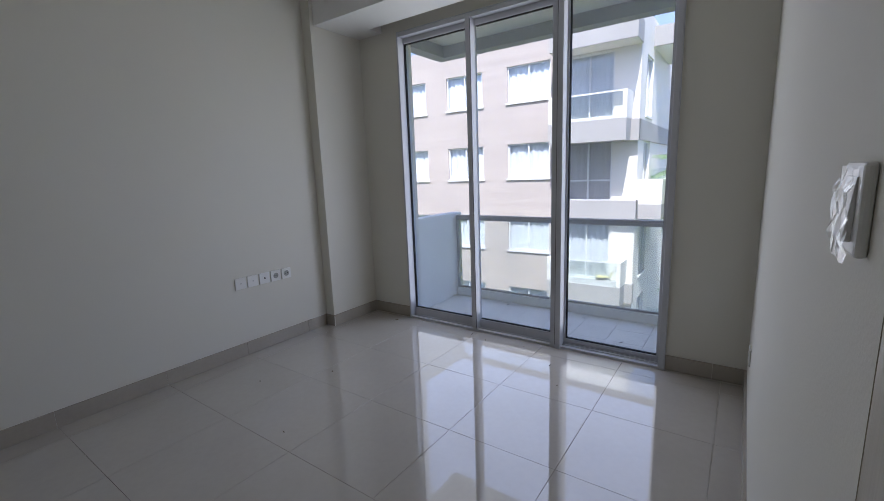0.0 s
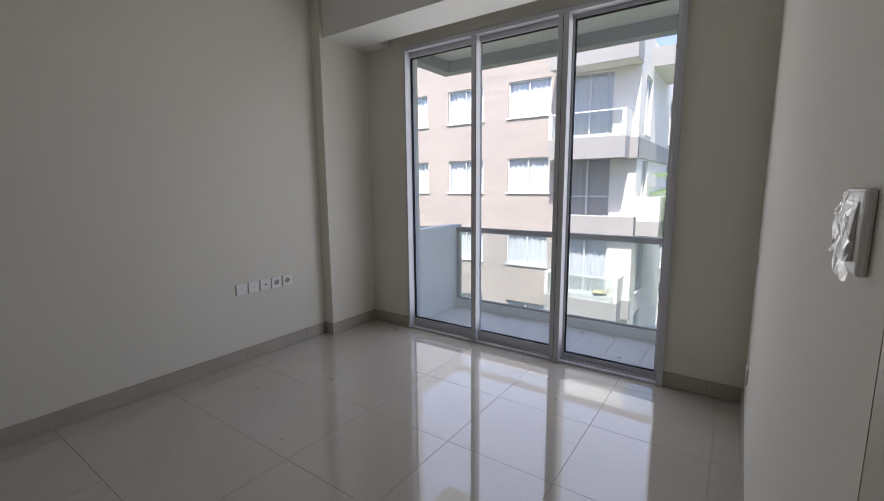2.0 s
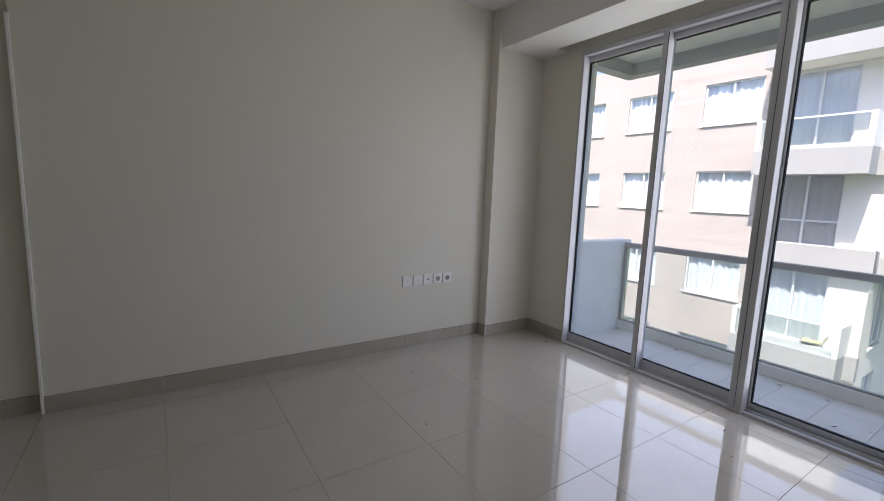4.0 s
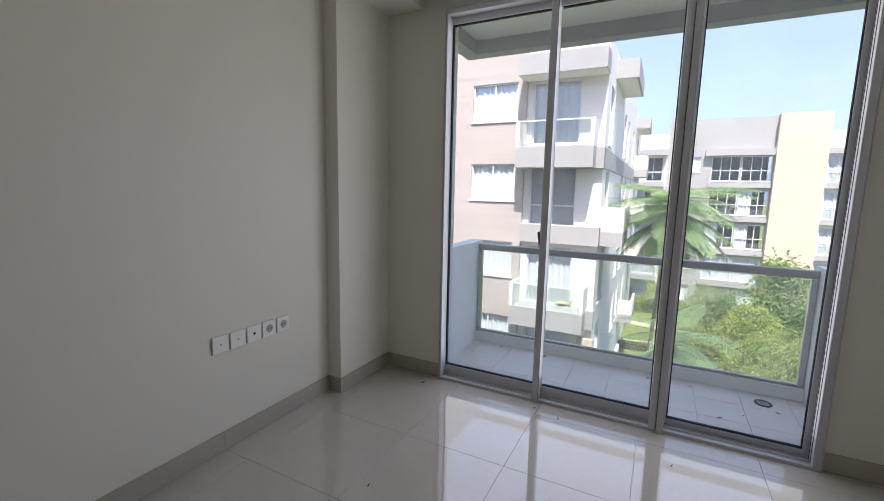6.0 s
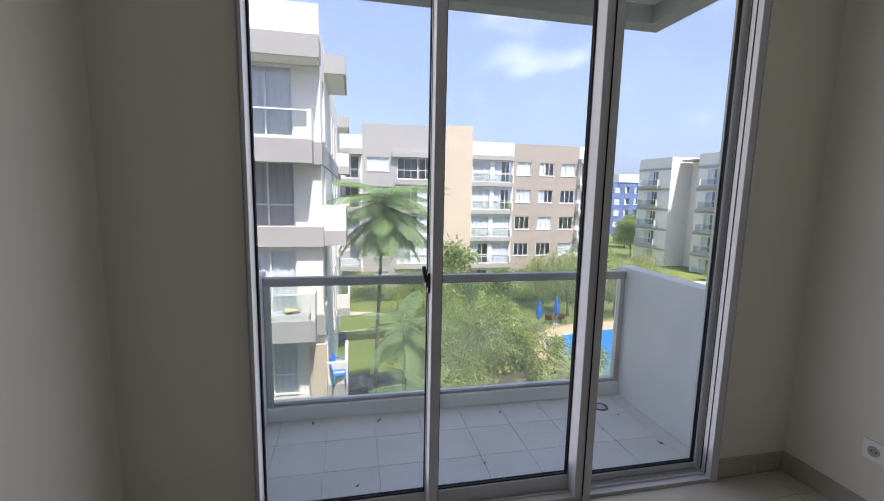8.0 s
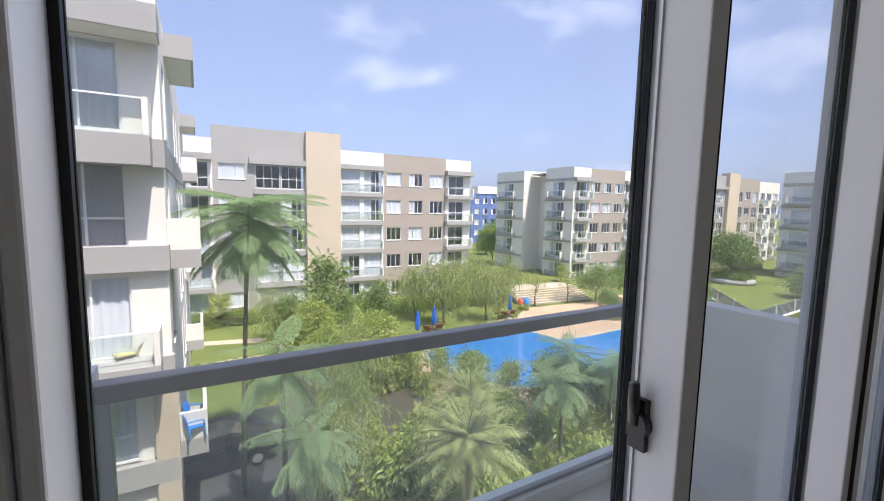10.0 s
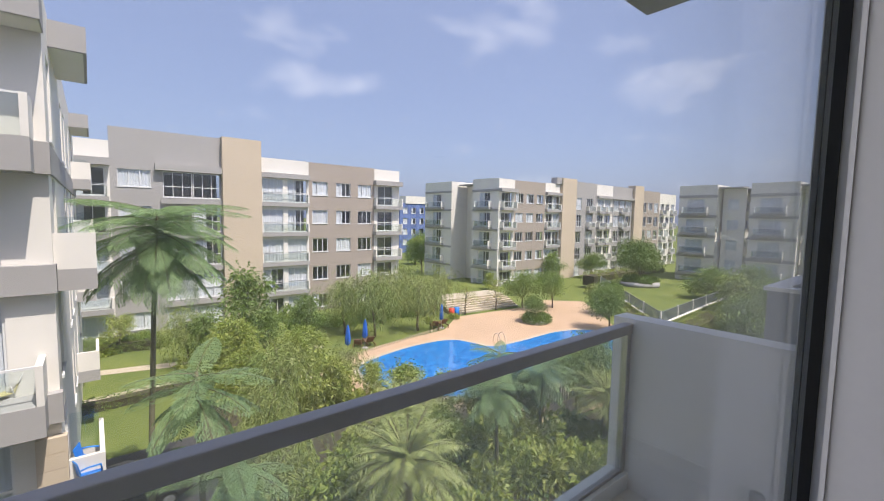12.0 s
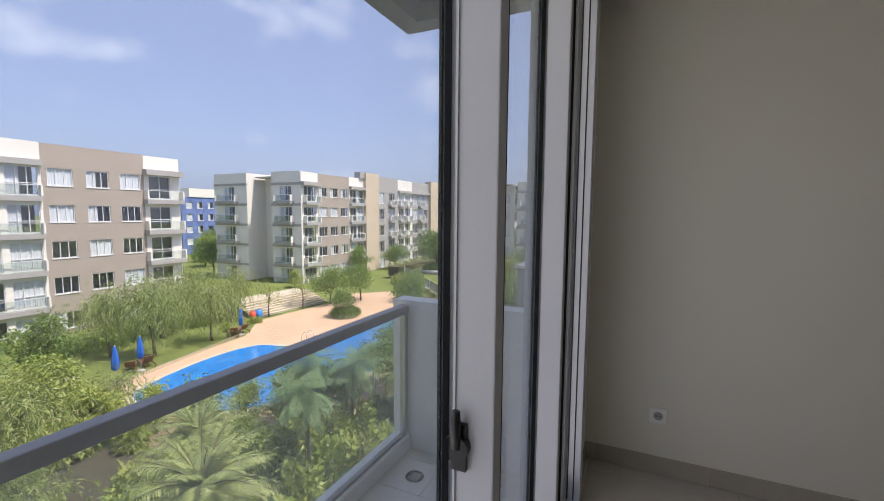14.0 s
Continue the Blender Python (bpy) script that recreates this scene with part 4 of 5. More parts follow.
# two further blocks to the east
for i, (ex, ey, wdt, top) in enumerate(((76.0, 29.9, 8.9, 7.2), (76.0, 20.0, 9.1, 7.2))):
    eb = thing("apartment_block", "pale apartment block end with grey floor bands behind the garden", "building")
    hE = [top - 2.2 - 3.17 * k for k in range(5)]
    mC = facade(eb, "W", (ex, ey, 0), 0.25, wdt * 0.62 - 0.25, GZ, top, M_WHITE, [(1.2, h - 2.1, 2.6, 2.1, 3, bars) for h in hE])
    facade(eb, "W", (ex + 1.8, ey, 0), wdt * 0.62 + 0.3, wdt, GZ, top - 0.3, M_WHITE, [(wdt * 0.72, h - 1.6, 1.6, 1.6, 2, ()) for h in hE])
    facade(eb, "S", (ex, ey - wdt * 0.62, 0), 0.0, 20.0, GZ, top, M_WHITE, [(2.5 + 4 * k, h - 1.6, 1.7, 1.6, 2, ()) for h in hE for k in range(4)])
    facade(eb, "N", (ex + 20, ey, 0), 0.0, 20.0, GZ, top, M_WHITE, [])
    for h in hE:
        slab(eb, mC, -0.1, wdt * 0.62 + 0.1, -0.12, 0, h + 0.2, h + 0.65, M_GREY, "band")
        balcony(eb, mC, 0.6, 4.4, 0.8, h - 2.2, drop=0.4)
    part("roof", Geo().box(ex + 0.2, ey - wdt, top - 0.6, ex + 20, ey - 0.2, top - 0.4), M_GREY, eb)

# a block wrapped in blue netting, far behind
M_NET = mat("blue_scaffold_net", (0.13, 0.19, 0.42), 0.8, var=0.5, scale=0.5, fine=4, coords="World")
bb = thing("apartment_block", "distant unfinished block wrapped in blue scaffold netting", "building")
mN = facade(bb, "S", (70.0, 104.0, 0), 0.0, 22.0, GZ, 5.2, M_NET, [(1.2 + 3.0 * k, -7.0 + 3.1 * r, 1.6, 1.7, 1, ()) for k in range(7) for r in range(4)])
slab(bb, mN, 2.0, 19.0, -0.2, 3.0, 5.2, 7.4, M_WHITE, "roof_parapet")
part("roof", Geo().box(70, 104.3, 4.6, 92, 116, 4.9), M_GREY, bb)

# ---- plants ----
M_BARK = mat("grey_brown_bark", (0.16, 0.12, 0.085), 0.9, var=0.3, scale=4, fine=25, bump=0.5, stretch=(1, 1, 0.3))
M_BARK2 = mat("green_smooth_bark", (0.17, 0.16, 0.09), 0.8, var=0.25, scale=3, fine=20, bump=0.2, stretch=(1, 1, 2))
L_DARK = leaf_mat("dark_green_leaves", (0.103, 0.173, 0.043), (0.311, 0.427, 0.103))
L_MID = leaf_mat("mid_green_leaves", (0.182, 0.290, 0.051), (0.475, 0.500, 0.128))
L_LIGHT = leaf_mat("yellow_green_leaves", (0.257, 0.359, 0.067), (0.490, 0.500, 0.152))
L_WILLOW = leaf_mat("willow_leaves", (0.182, 0.274, 0.067), (0.437, 0.465, 0.169))
L_FERN = leaf_mat("feathery_leaves", (0.178, 0.290, 0.138), (0.398, 0.539, 0.252), 0.45)
L_PALM = leaf_mat("palm_leaflets", (0.208, 0.284, 0.089), (0.475, 0.500, 0.182), 0.25)


def leaves(points, dirs, size, material, name="crown", width=0.45, rng=None, droop=0.3):
    """One mesh of folded leaf blades at the points, along dirs."""
    rng = rng or np.random.default_rng(1)
    p, d = np.asarray(points, float), np.asarray(dirs, float)
    n = len(p)
    d = d / (np.linalg.norm(d, axis=1, keepdims=True) + 1e-9)
    side = np.cross(d, rng.normal(size=(n, 3)))
    side /= np.linalg.norm(side, axis=1, keepdims=True) + 1e-9
    s = size * rng.uniform(0.65, 1.3, (n, 1))
    mid = p + d * s * 0.5
    tip = p + d * s + np.array([0, 0, -1]) * s * droop
    v = np.stack([p, mid + side * s * width * 0.5, tip, mid - side * s * width * 0.5], 1).reshape(-1, 3)
    f = np.arange(n * 4).reshape(n, 4)
    me = bpy.data.meshes.new(name)
    me.from_pydata(v.tolist(), [], f.tolist())
    me.materials.append(material)
    return me


def limb(g, rng, start, direction, length, radius, bend=0.25, n=5, sides=6):
    p, d = Vector(start), Vector(direction).normalized()
    pts, rad = [p.copy()], [radius]
    for k in range(n):
        d = (d + Vector(rng.normal(size=3)) * bend * 0.35 + Vector((0, 0, 0.06))).normalized()
        p = p + d * length / n
        pts.append(p.copy())
        rad.append(radius * (1 - 0.75 * (k + 1) / n))
    g.tube(pts, rad, sides)
    return pts, d


def plant(name, label, trunk, crown, bark, at, category="tree", group="", scale=1.0, turn=0.0):
    o = thing(name, label, category, group, at=Matrix.Translation(at) @ Matrix.Rotation(turn, 4, "Z") @ Matrix.Diagonal((scale, scale, scale, 1)))
    if trunk is not None:
        part("trunk", trunk, bark, o)
    part("crown", crown, None, o)
    return o


def broad_tree(seed, h=6.0, spread=2.4, bare=0.32, n=4200, size=0.17, material=None, clump=0.5, upright=0.5):
    """A trunk with limbs and twigs, leaves in uneven clumps about the twig ends."""
    rng = np.random.default_rng(seed)
    g, ends = Geo(), []
    pts, d = limb(g, rng, (0, 0, -0.1), (0.05, 0.02, 1), h * 0.75, 0.018 * h + 0.02, 0.2, 7, 8)
    for k in range(13):
        f = bare + (1 - bare) * k / 13
        base = pts[min(6, int(f * 7))].lerp(pts[min(7, int(f * 7) + 1)], (f * 7) % 1)
        a = k * 2.4 + rng.uniform(-0.5, 0.5)
        out = spread * (1.05 - 0.65 * f) * rng.uniform(0.55, 1.15)
        q, dd = limb(g, rng, base, (math.cos(a), math.sin(a), upright + rng.uniform(-0.2, 0.4)), out, 0.007 * h, 0.4, 4, 5)
        for j in range(4):
            q2, _ = limb(g, rng, q[2 + j % 3], (math.cos(a + rng.uniform(-1.3, 1.3)), math.sin(a + rng.uniform(-1.3, 1.3)), rng.uniform(-0.2, 0.9)), out * rng.uniform(0.3, 0.6), 0.003 * h, 0.5, 3, 4)
            ends += [q2[2], q2[3]]
        ends += [q[3], q[4]]
    ends += [pts[-1], pts[-1] + Vector((0, 0, h * 0.1))]
    e = np.array([tuple(v) for v in ends])
    w = rng.uniform(0.2, 1.0, len(e))
    idx = rng.choice(len(e), n, p=w / w.sum())
    off = rng.normal(size=(n, 3)) * clump * h / 10 * np.array([1, 1, 0.8])
    return g, leaves(e[idx] + off, off + rng.normal(size=(n, 3)) * 0.25, size, material or L_MID, rng=rng)


def willow(seed, h=7.0, spread=2.3, n_strands=230, material=None):
    rng = np.random.default_rng(seed)
    g, ends = Geo(), []
    pts, d = limb(g, rng, (0, 0, -0.1), (0.08, 0.03, 1), h * 0.6, 0.13, 0.25, 6, 8)
    for k in range(14):
        a = k * 2.4
        q, dd = limb(g, rng, pts[3 + k % 4], (math.cos(a), math.sin(a), 1.1), spread * rng.uniform(0.7, 1.25), 0.045, 0.4, 5, 5)
        ends += q[2:]
    P, D = [], []
    for s in range(n_strands):
        c = ends[rng.integers(len(ends))] + Vector(rng.normal(size=3)) * 0.3
        ln, dirn = h * rng.uniform(0.18, 0.5), Vector((rng.normal() * 0.25, rng.normal() * 0.25, 0.35))
        p = c.copy()
        for k in range(int(ln / 0.11)):
            dirn = (dirn + Vector((0, 0, -0.16))).normalized() if dirn.length > 1e-6 else Vector((0, 0, -1))
            p = p + dirn * 0.11
            P.append(tuple(p + Vector(rng.normal(size=3)) * 0.05))
            D.append(tuple(dirn + Vector(rng.normal(size=3)) * 0.45))
    return g, leaves(P, D, 0.24, material or L_WILLOW, width=0.26, rng=rng)


def frond(P, D, S, rng, base, azim, rise, length, pinna, droop, step, sub=False):
    """Leaflets along an arching midrib."""
    d = Vector((math.cos(azim) * math.cos(rise), math.sin(azim) * math.cos(rise), math.sin(rise)))
    p, pts, n = Vector(base), [Vector(base)], max(6, int(length / step))
    for k in range(n):
        d = (d + Vector((0, 0, -droop / n))).normalized()
        p = p + d * length / n
        pts.append(p.copy())
        side = d.cross(Vector((0, 0, 1)))
        side = side.normalized() if side.length > 1e-3 else Vector((1, 0, 0))
        env = math.sin(math.pi * min(1, 0.18 + 0.8 * (k + 1) / n)) ** 0.6
        for sgn in (-1, 1):
            w = (side * sgn + d * 0.55 + Vector((0, 0, -0.22)) + Vector(rng.normal(size=3)) * 0.06).normalized()
            if sub:
                m = max(3, int(pinna * env / 0.055))
                for j in range(m):
                    q = p + w * pinna * env * (j + 0.5) / m + Vector((0, 0, -0.10 * (j / m) ** 2))
                    for s2 in (-1, 1):
                        P.append(tuple(q))
                        D.append(tuple(d * s2 + w * 0.5 + Vector(rng.normal(size=3)) * 0.1))
                        S.append(0.115)
            else:
                P.append(tuple(p))
                D.append(tuple(w))
                S.append(pinna * env)
    return pts


def frond_leaves(P, D, S, material, width, rng, droop):
    p, d, s = np.array(P), np.array(D), np.array(S)[:, None]
    d = d / np.linalg.norm(d, axis=1, keepdims=True)
    side = np.cross(d, np.array([0, 0, 1.0])) + rng.normal(size=d.shape) * 0.2
    side /= np.linalg.norm(side, axis=1, keepdims=True) + 1e-9
    mid = p + d * s * 0.5
    tip = p + d * s + np.array([0, 0, -1]) * s * droop
    v = np.stack([p, mid + side * s * width * 0.5, tip, mid - side * s * width * 0.5], 1).reshape(-1, 3)
    me = bpy.data.meshes.new("crown")
    me.from_pydata(v.tolist(), [], np.arange(len(v)).reshape(-1, 4).tolist())
    me.materials.append(material)
    return me


def feather_tree(seed, h, length, n_fronds, lean=0.05):
    """A slim bare trunk under a flat head of long ferny fronds."""
    rng = np.random.default_rng(seed)
    g = Geo()
    top = Vector((lean * h, 0.02 * h, h))
    g.tube([(0, 0, -0.1), (lean * h * 0.2, 0, h * 0.35), (lean * h * 0.6, 0.01 * h, h * 0.72), top], [0.11, 0.085, 0.07, 0.05], 9)
    P, D, S = [], [], []
    for k in range(n_fronds):
        u = k / n_fronds
        rise = 0.42 - 0.80 * u + rng.uniform(-0.12, 0.12)
        pts = frond(P, D, S, rng, top - Vector((0, 0, 1.35 * u * length / 2.4)), k * 2.4 + rng.uniform(-0.2, 0.2), rise, length * rng.uniform(0.85, 1.12) * (1.0 - 0.18 * u), length * 0.21, 0.50 + 0.62 * u, 0.10, True)
        g.tube(pts, [0.014 * (1 - 0.7 * i / len(pts)) for i in range(len(pts))], 4)
    return g, frond_leaves(P, D, S, L_FERN, 0.36, rng, 0.1)


def date_palm(seed, h, length, n_fronds):
    rng = np.random.default_rng(seed)
    g = Geo()
    g.tube([(0, 0, -0.1), (0.02, 0, h * 0.5), (0, 0.02, h)], [0.20, 0.17, 0.20], 10)
    P, D, S = [], [], []
    for k in range(n_fronds):
        u = k / n_fronds
        pts = frond(P, D, S, rng, (0, 0.02, h - 0.1 * u), k * 2.4, 1.35 - 1.35 * u + rng.uniform(-0.1, 0.1), length * rng.uniform(0.85, 1.1), 0.42, 1.15, 0.055)
        g.tube(pts, [0.018 * (1 - 0.75 * i / len(pts)) for i in range(len(pts))], 4)
    return g, frond_leaves(P, D, S, L_PALM, 0.10, rng, 0.2)


def shrub(seed, r=0.7, h=0.9, n=900, size=0.13, material=None):
    rng = np.random.default_rng(seed)
    v = rng.normal(size=(n, 3))
    v /= np.linalg.norm(v, axis=1, keepdims=True)
    lump = 0.75 + 0.35 * np.sin(v[:, :1] * 5 + seed) * np.cos(v[:, 1:2] * 4 + seed * 2)
    p = v * lump * rng.uniform(0.55, 1.05, (n, 1)) * np.array([r, r, h * 0.62])
    p[:, 2] = np.abs(p[:, 2] + h * 0.35)
    return leaves(p, v + np.array([0, 0, 0.4]) + rng.normal(size=(n, 3)) * 0.4, size, material or L_MID, rng=rng)


def hedge(label, x0, y0, x1, y1, w, h, z, material, n, seed, size=0.22):
    """A clipped strip of leaves over a dark core."""
    rng = np.random.default_rng(seed)
    t = rng.uniform(0, 1, (n, 1))
    a, b = np.array([x0, y0]), np.array([x1, y1])
    d = (b - a) / np.linalg.norm(b - a)
    nrm = np.array([-d[1], d[0]])
    ang = rng.uniform(0, math.pi, (n, 1))
    off = np.cos(ang) * w / 2 * (1 + 0.15 * np.sin(t * 37))
    zz = z + 0.1 + np.sin(ang) * h * (1 + 0.12 * np.sin(t * 53 + 1))
    p = np.concatenate([a + (b - a) * t + nrm * off, zz], 1)
    dirs = np.concatenate([nrm * np.cos(ang), np.sin(ang)], 1) + rng.normal(size=(n, 3)) * 0.5
    o = solid("hedge", leaves(p, dirs, size, material, "hedge", rng=rng), None, label, "hedge", kind="stuff")
    ang0 = math.atan2(b[1] - a[1], b[0] - a[0])
    ln = float(np.linalg.norm(b - a))
    core = part("core", Geo().box(0, -w * 0.33, -0.1, ln, w * 0.33, h * 0.8, Matrix.Translation((x0, y0, z)) @ Matrix.Rotation(ang0, 4, "Z")), M_SOIL, o)
    return o


plant("feathery_tree", "tall slim-trunked tree with drooping ferny fronds beside the drive", *feather_tree(3, 10.9, 2.6, 50), M_BARK2, (1.72, 16.0, GZ), turn=0.2)
plant("feathery_tree", "young tree with bright arching ferny fronds in the planting", *feather_tree(5, 6.6, 1.9, 17, 0.02), M_BARK2, (2.65, 12.6, GZ), turn=1.0)
plant("feathery_tree", "low young tree with ferny fronds beside the drive", *feather_tree(8, 4.6, 1.7, 15, 0.02), M_BARK2, (3.3, 11.4, GZ), turn=2.2)
fm = feather_tree(11, 4.4, 1.6, 24, 0.03)
f0 = plant("feathery_tree", "leafy young tree with ferny fronds near the pool", *fm, M_BARK2, (15.6, 13.6, GZ), turn=0.7, group="young feathery trees")
copy_thing(f0, Matrix.Translation((12.9, 11.2, GZ)) @ Matrix.Rotation(2.0, 4, "Z"))
copy_thing(f0, Matrix.Translation((17.0, 12.2, GZ - 0.3)) @ Matrix.Rotation(3.6, 4, "Z"))

pm = date_palm(2, 4.0, 1.95, 48)
p0 = plant("date_palm", "date palm with arching grey-green fronds below the balcony", *pm, M_BARK, (7.2, 9.4, GZ), "palm", "date palms")
copy_thing(p0, Matrix.Translation((19.5, 10.2, GZ - 1.6)) @ Matrix.Rotation(1.1, 4, "Z"))
copy_thing(p0, Matrix.Translation((10.6, 14.4, GZ - 1.4)) @ Matrix.Rotation(2.3, 4, "Z"))

wm = [willow(k, 6.6, 2.0) for k in (1, 2)]
W = [plant("willow", "weeping willow with trailing pale green branches on the lawn", *wm[k], M_BARK, (0, 0, -60), group="willows") for k in (0, 1)]
for k, (x, y, s, tr) in enumerate(((18.2, 35.2, 0.92, 0.3), (19.9, 32.7, 1.05, 1.5), (24.3, 32.2, 0.98, 2.6), (29.6, 36.4, 0.9, 4.0), (23.0, 36.5, 0.95, 5.2), (5.6, 34.0, 0.72, 0.8), (4.9, 13.2, 0.72, 2.2), (7.0, 20.5, 0.8, 3.9), (12.6, 23.4, 0.52, 1.0), (27.0, 38.0, 0.95, 0.2), (7.2, 31.6, 0.62, 4.4), (6.2, 17.2, 0.62, 0.5), (8.8, 13.0, 0.6, 5.0), (11.0, 13.6, 0.55, 2.9))):
    m = Matrix.Translation((x, y, GZ)) @ Matrix.Rotation(tr, 4, "Z") @ Matrix.Diagonal((s, s, s, 1))
    if k < 2:
        W[k].matrix_basis = m
    else:
        copy_thing(W[k % 2], Matrix.Translation((x, y, GZ)) @ Matrix.Rotation(tr, 4, "Z")).scale = (s, s, s)

kinds = [broad_tree(21, 7.6, 2.3, 0.2, 2600, 0.34, L_DARK, 0.55, 0.7), broad_tree(22, 5.8, 2.2, 0.18, 2600, 0.31, L_MID, 0.6, 0.5), broad_tree(23, 6.2, 2.9, 0.3, 4800, 0.25, L_DARK, 0.7, 0.35), broad_tree(24, 3.6, 1.8, 0.45, 1600, 0.18, L_MID, 0.5, 0.2), broad_tree(25, 4.6, 2.0, 0.28, 700, 0.18, L_MID, 0.5, 0.5)]
names = ["upright broad-leaved tree with dark glossy leaves on the lawn", "bushy broad-leaved tree with fresh green leaves", "round dark green tree beside the pool paving", "small spreading tree with an open crown", "thin sparsely leaved tree beside the steps"]
first = {}
for kind_, x, y, z, s, tr in ((0, 9.6, 36.0, 0, 1.0, 0.0), (0, 14.2, 33.8, 0, 0.66, 1.0), (1, 11.6, 27.4, 0, 0.72, 1.0), (3, 2.0, 40.4, 0, 0.95, 2.0), (4, 32.6, 34.6, 0, 0.85, 0.0), (4, 37.2, 34.2, 0, 0.95, 2.0), (2, 36.15, 27.5, 0.2, 0.5, 0.4), (2, 40.4, 32.9, 0, 0.86, 2.4), (2, 43.8, 31.0, 0, 0.84, 1.1), (2, 39.6, 21.2, 0, 0.8, 0.9), (2, 21.1, 12.9, 0, 0.66, 5.1), (2, 50.0, 66.0, 0, 1.2, 1.2), (1, 57.0, 78.0, 0, 1.3, 2.2), (2, 64.0, 84.0, 0, 1.3, 0.2), (2, 22.6, 13.6, 0, 0.78, 3.0), (2, 63.0, 29.6, 1.5, 1.25, 0.6),
                             (2, 65.2, 30.6, 1.4, 1.05, 4.0), (1, 11.2, 12.8, 0, 0.66, 2.2), (1, 5.9, 11.2, 0, 0.78, 4.1), (0, 8.3, 24.0, 0, 0.52, 2.6), (1, 6.5, 29.5, 0, 0.66, 5.0), (1, 10.9, 22.0, 0, 0.62, 0.7), (2, 46.0, 24.5, 0, 0.75, 1.0), (2, 60.0, 19.5, 0, 1.0, 2.1), (2, 66.0, 17.0, 0, 1.0, 3.3), (1, 55.0, 15.0, 0, 1.1, 0.5), (2, 52.0, 10.0, 0, 1.0, 5.0),
                             (0, 62.0, 44.0, 0, 0.8, 1.0), (2, 72.0, 43.0, 0, 0.9, 2.2), (2, 82.0, 40.0, 0, 0.95, 0.2), (1, 47.0, 45.0, 0, 0.55, 2.0), (1, 28.0, 20.0 - 7.0, 0, 0.7, 0.0), (1, 21.5, 9.6, 0, 0.8, 0.9), (1, 15.0, 17.2, 0, 0.5, 4.4), (0, 6.8, 33.0, 0, 0.62, 1.9), (1, 8.2, 30.6, 0, 0.78, 0.2), (1, 9.8, 26.2, 0, 0.7, 3.1), (1, 7.4, 26.8, 0, 0.6, 4.6), (0, 11.4, 34.6, 0, 0.55, 2.9), (1, 13.6, 18.6, 0, 0.62, 1.3), (1, 12.9, 21.0, 0, 0.5, 5.3), (2, 17.6, 13.4, 0, 0.62, 0.8), (1, 16.2, 15.6, 0, 0.66, 2.5), (2, 57.5, 12.6, 0, 0.9, 1.0), (2, 50.5, 13.2, 0, 0.7, 2.0)):
    if kind_ not in first:
        first[kind_] = plant("tree", names[kind_], *kinds[kind_], M_BARK, (0, 0, 0), group="broad-leaved trees in the garden")
        o = first[kind_]
    else:
        o = copy_thing(first[kind_], Matrix.Identity(4))
    o.matrix_basis = Matrix.Translation((x, y, GZ + z)) @ Matrix.Rotation(tr, 4, "Z") @ Matrix.Diagonal((s, s, s, 1))

rs = random.Random(12)
sh = [shrub(1, 0.8, 1.0, 620, 0.22, L_MID), shrub(2, 0.7, 0.9, 560, 0.20, L_LIGHT), shrub(3, 0.9, 1.1, 640, 0.23, L_DARK), shrub(4, 0.6, 1.3, 480, 0.26, L_LIGHT)]
sl = ["rounded mid-green shrub in the planting", "bright yellow-green shrub in the planting", "dark green bushy shrub in the planting", "tall pale green leafy plant in the planting"]
sfirst = {}


def put_shrub(k, x, y, s, z=0.0):
    if k not in sfirst:
        sfirst[k] = plant("shrub", sl[k], None, sh[k], None, (0, 0, 0), "shrub", "shrubs of the garden")
        o = sfirst[k]
    else:
        o = copy_thing(sfirst[k], Matrix.Identity(4))
    o.matrix_basis = Matrix.Translation((x, y, GZ + z)) @ Matrix.Rotation(rs.uniform(0, 6.2), 4, "Z") @ Matrix.Diagonal((s, s, s * rs.uniform(0.85, 1.2), 1))


for _ in range(70):
    put_shrub(rs.choice((0, 1, 1, 2, 3, 3)), rs.uniform(4.6, 20.0), rs.uniform(7.0, 13.2), rs.uniform(0.9, 1.7))
for _ in range(34):
    put_shrub(rs.choice((0, 1, 3, 3)), rs.uniform(4.8, 12.0), rs.uniform(13.0, 27.0), rs.uniform(0.8, 1.5))
for _ in range(22):
    put_shrub(rs.choice((0, 2, 2, 1)), rs.uniform(11.0, 33.0), rs.uniform(39.5, 43.5), rs.uniform(0.9, 1.6))
for _ in range(16):
    put_shrub(rs.choice((0, 2)), rs.uniform(-0.5, 4.5), rs.uniform(40.2, 43.0), rs.uniform(0.7, 1.1))
for _ in range(14):
    put_shrub(rs.choice((1, 3)), rs.uniform(5.0, 12.5), rs.uniform(29.5, 34.0), rs.uniform(0.7, 1.3))
for _ in range(8):
    put_shrub(rs.choice((0, 1)), rs.uniform(26.5, 31.0), rs.uniform(33.4, 34.6), rs.uniform(0.5, 0.8))
for _ in range(26):
    put_shrub(rs.choice((0, 2, 2)), rs.uniform(15.0, 30.0), rs.uniform(37.4, 39.4), rs.uniform(0.8, 1.3))
for k in range(9):
    a = k * 0.7
    put_shrub(2, 36.15 + 1.0 * math.cos(a), 27.5 + 1.0 * math.sin(a), 0.75, 0.2)
for k in range(16):
    put_shrub(2, 63.0 + (1.9 if k % 2 else 0.9) * math.cos(k * 0.8), 29.6 + (1.9 if k % 2 else 0.9) * math.sin(k * 0.8), 0.95, 1.25 + 0.45)
for _ in range(26):
    put_shrub(rs.choice((0, 2, 2)), rs.uniform(47.0, 60.0), rs.uniform(8.0, 14.0), rs.uniform(1.4, 2.4))
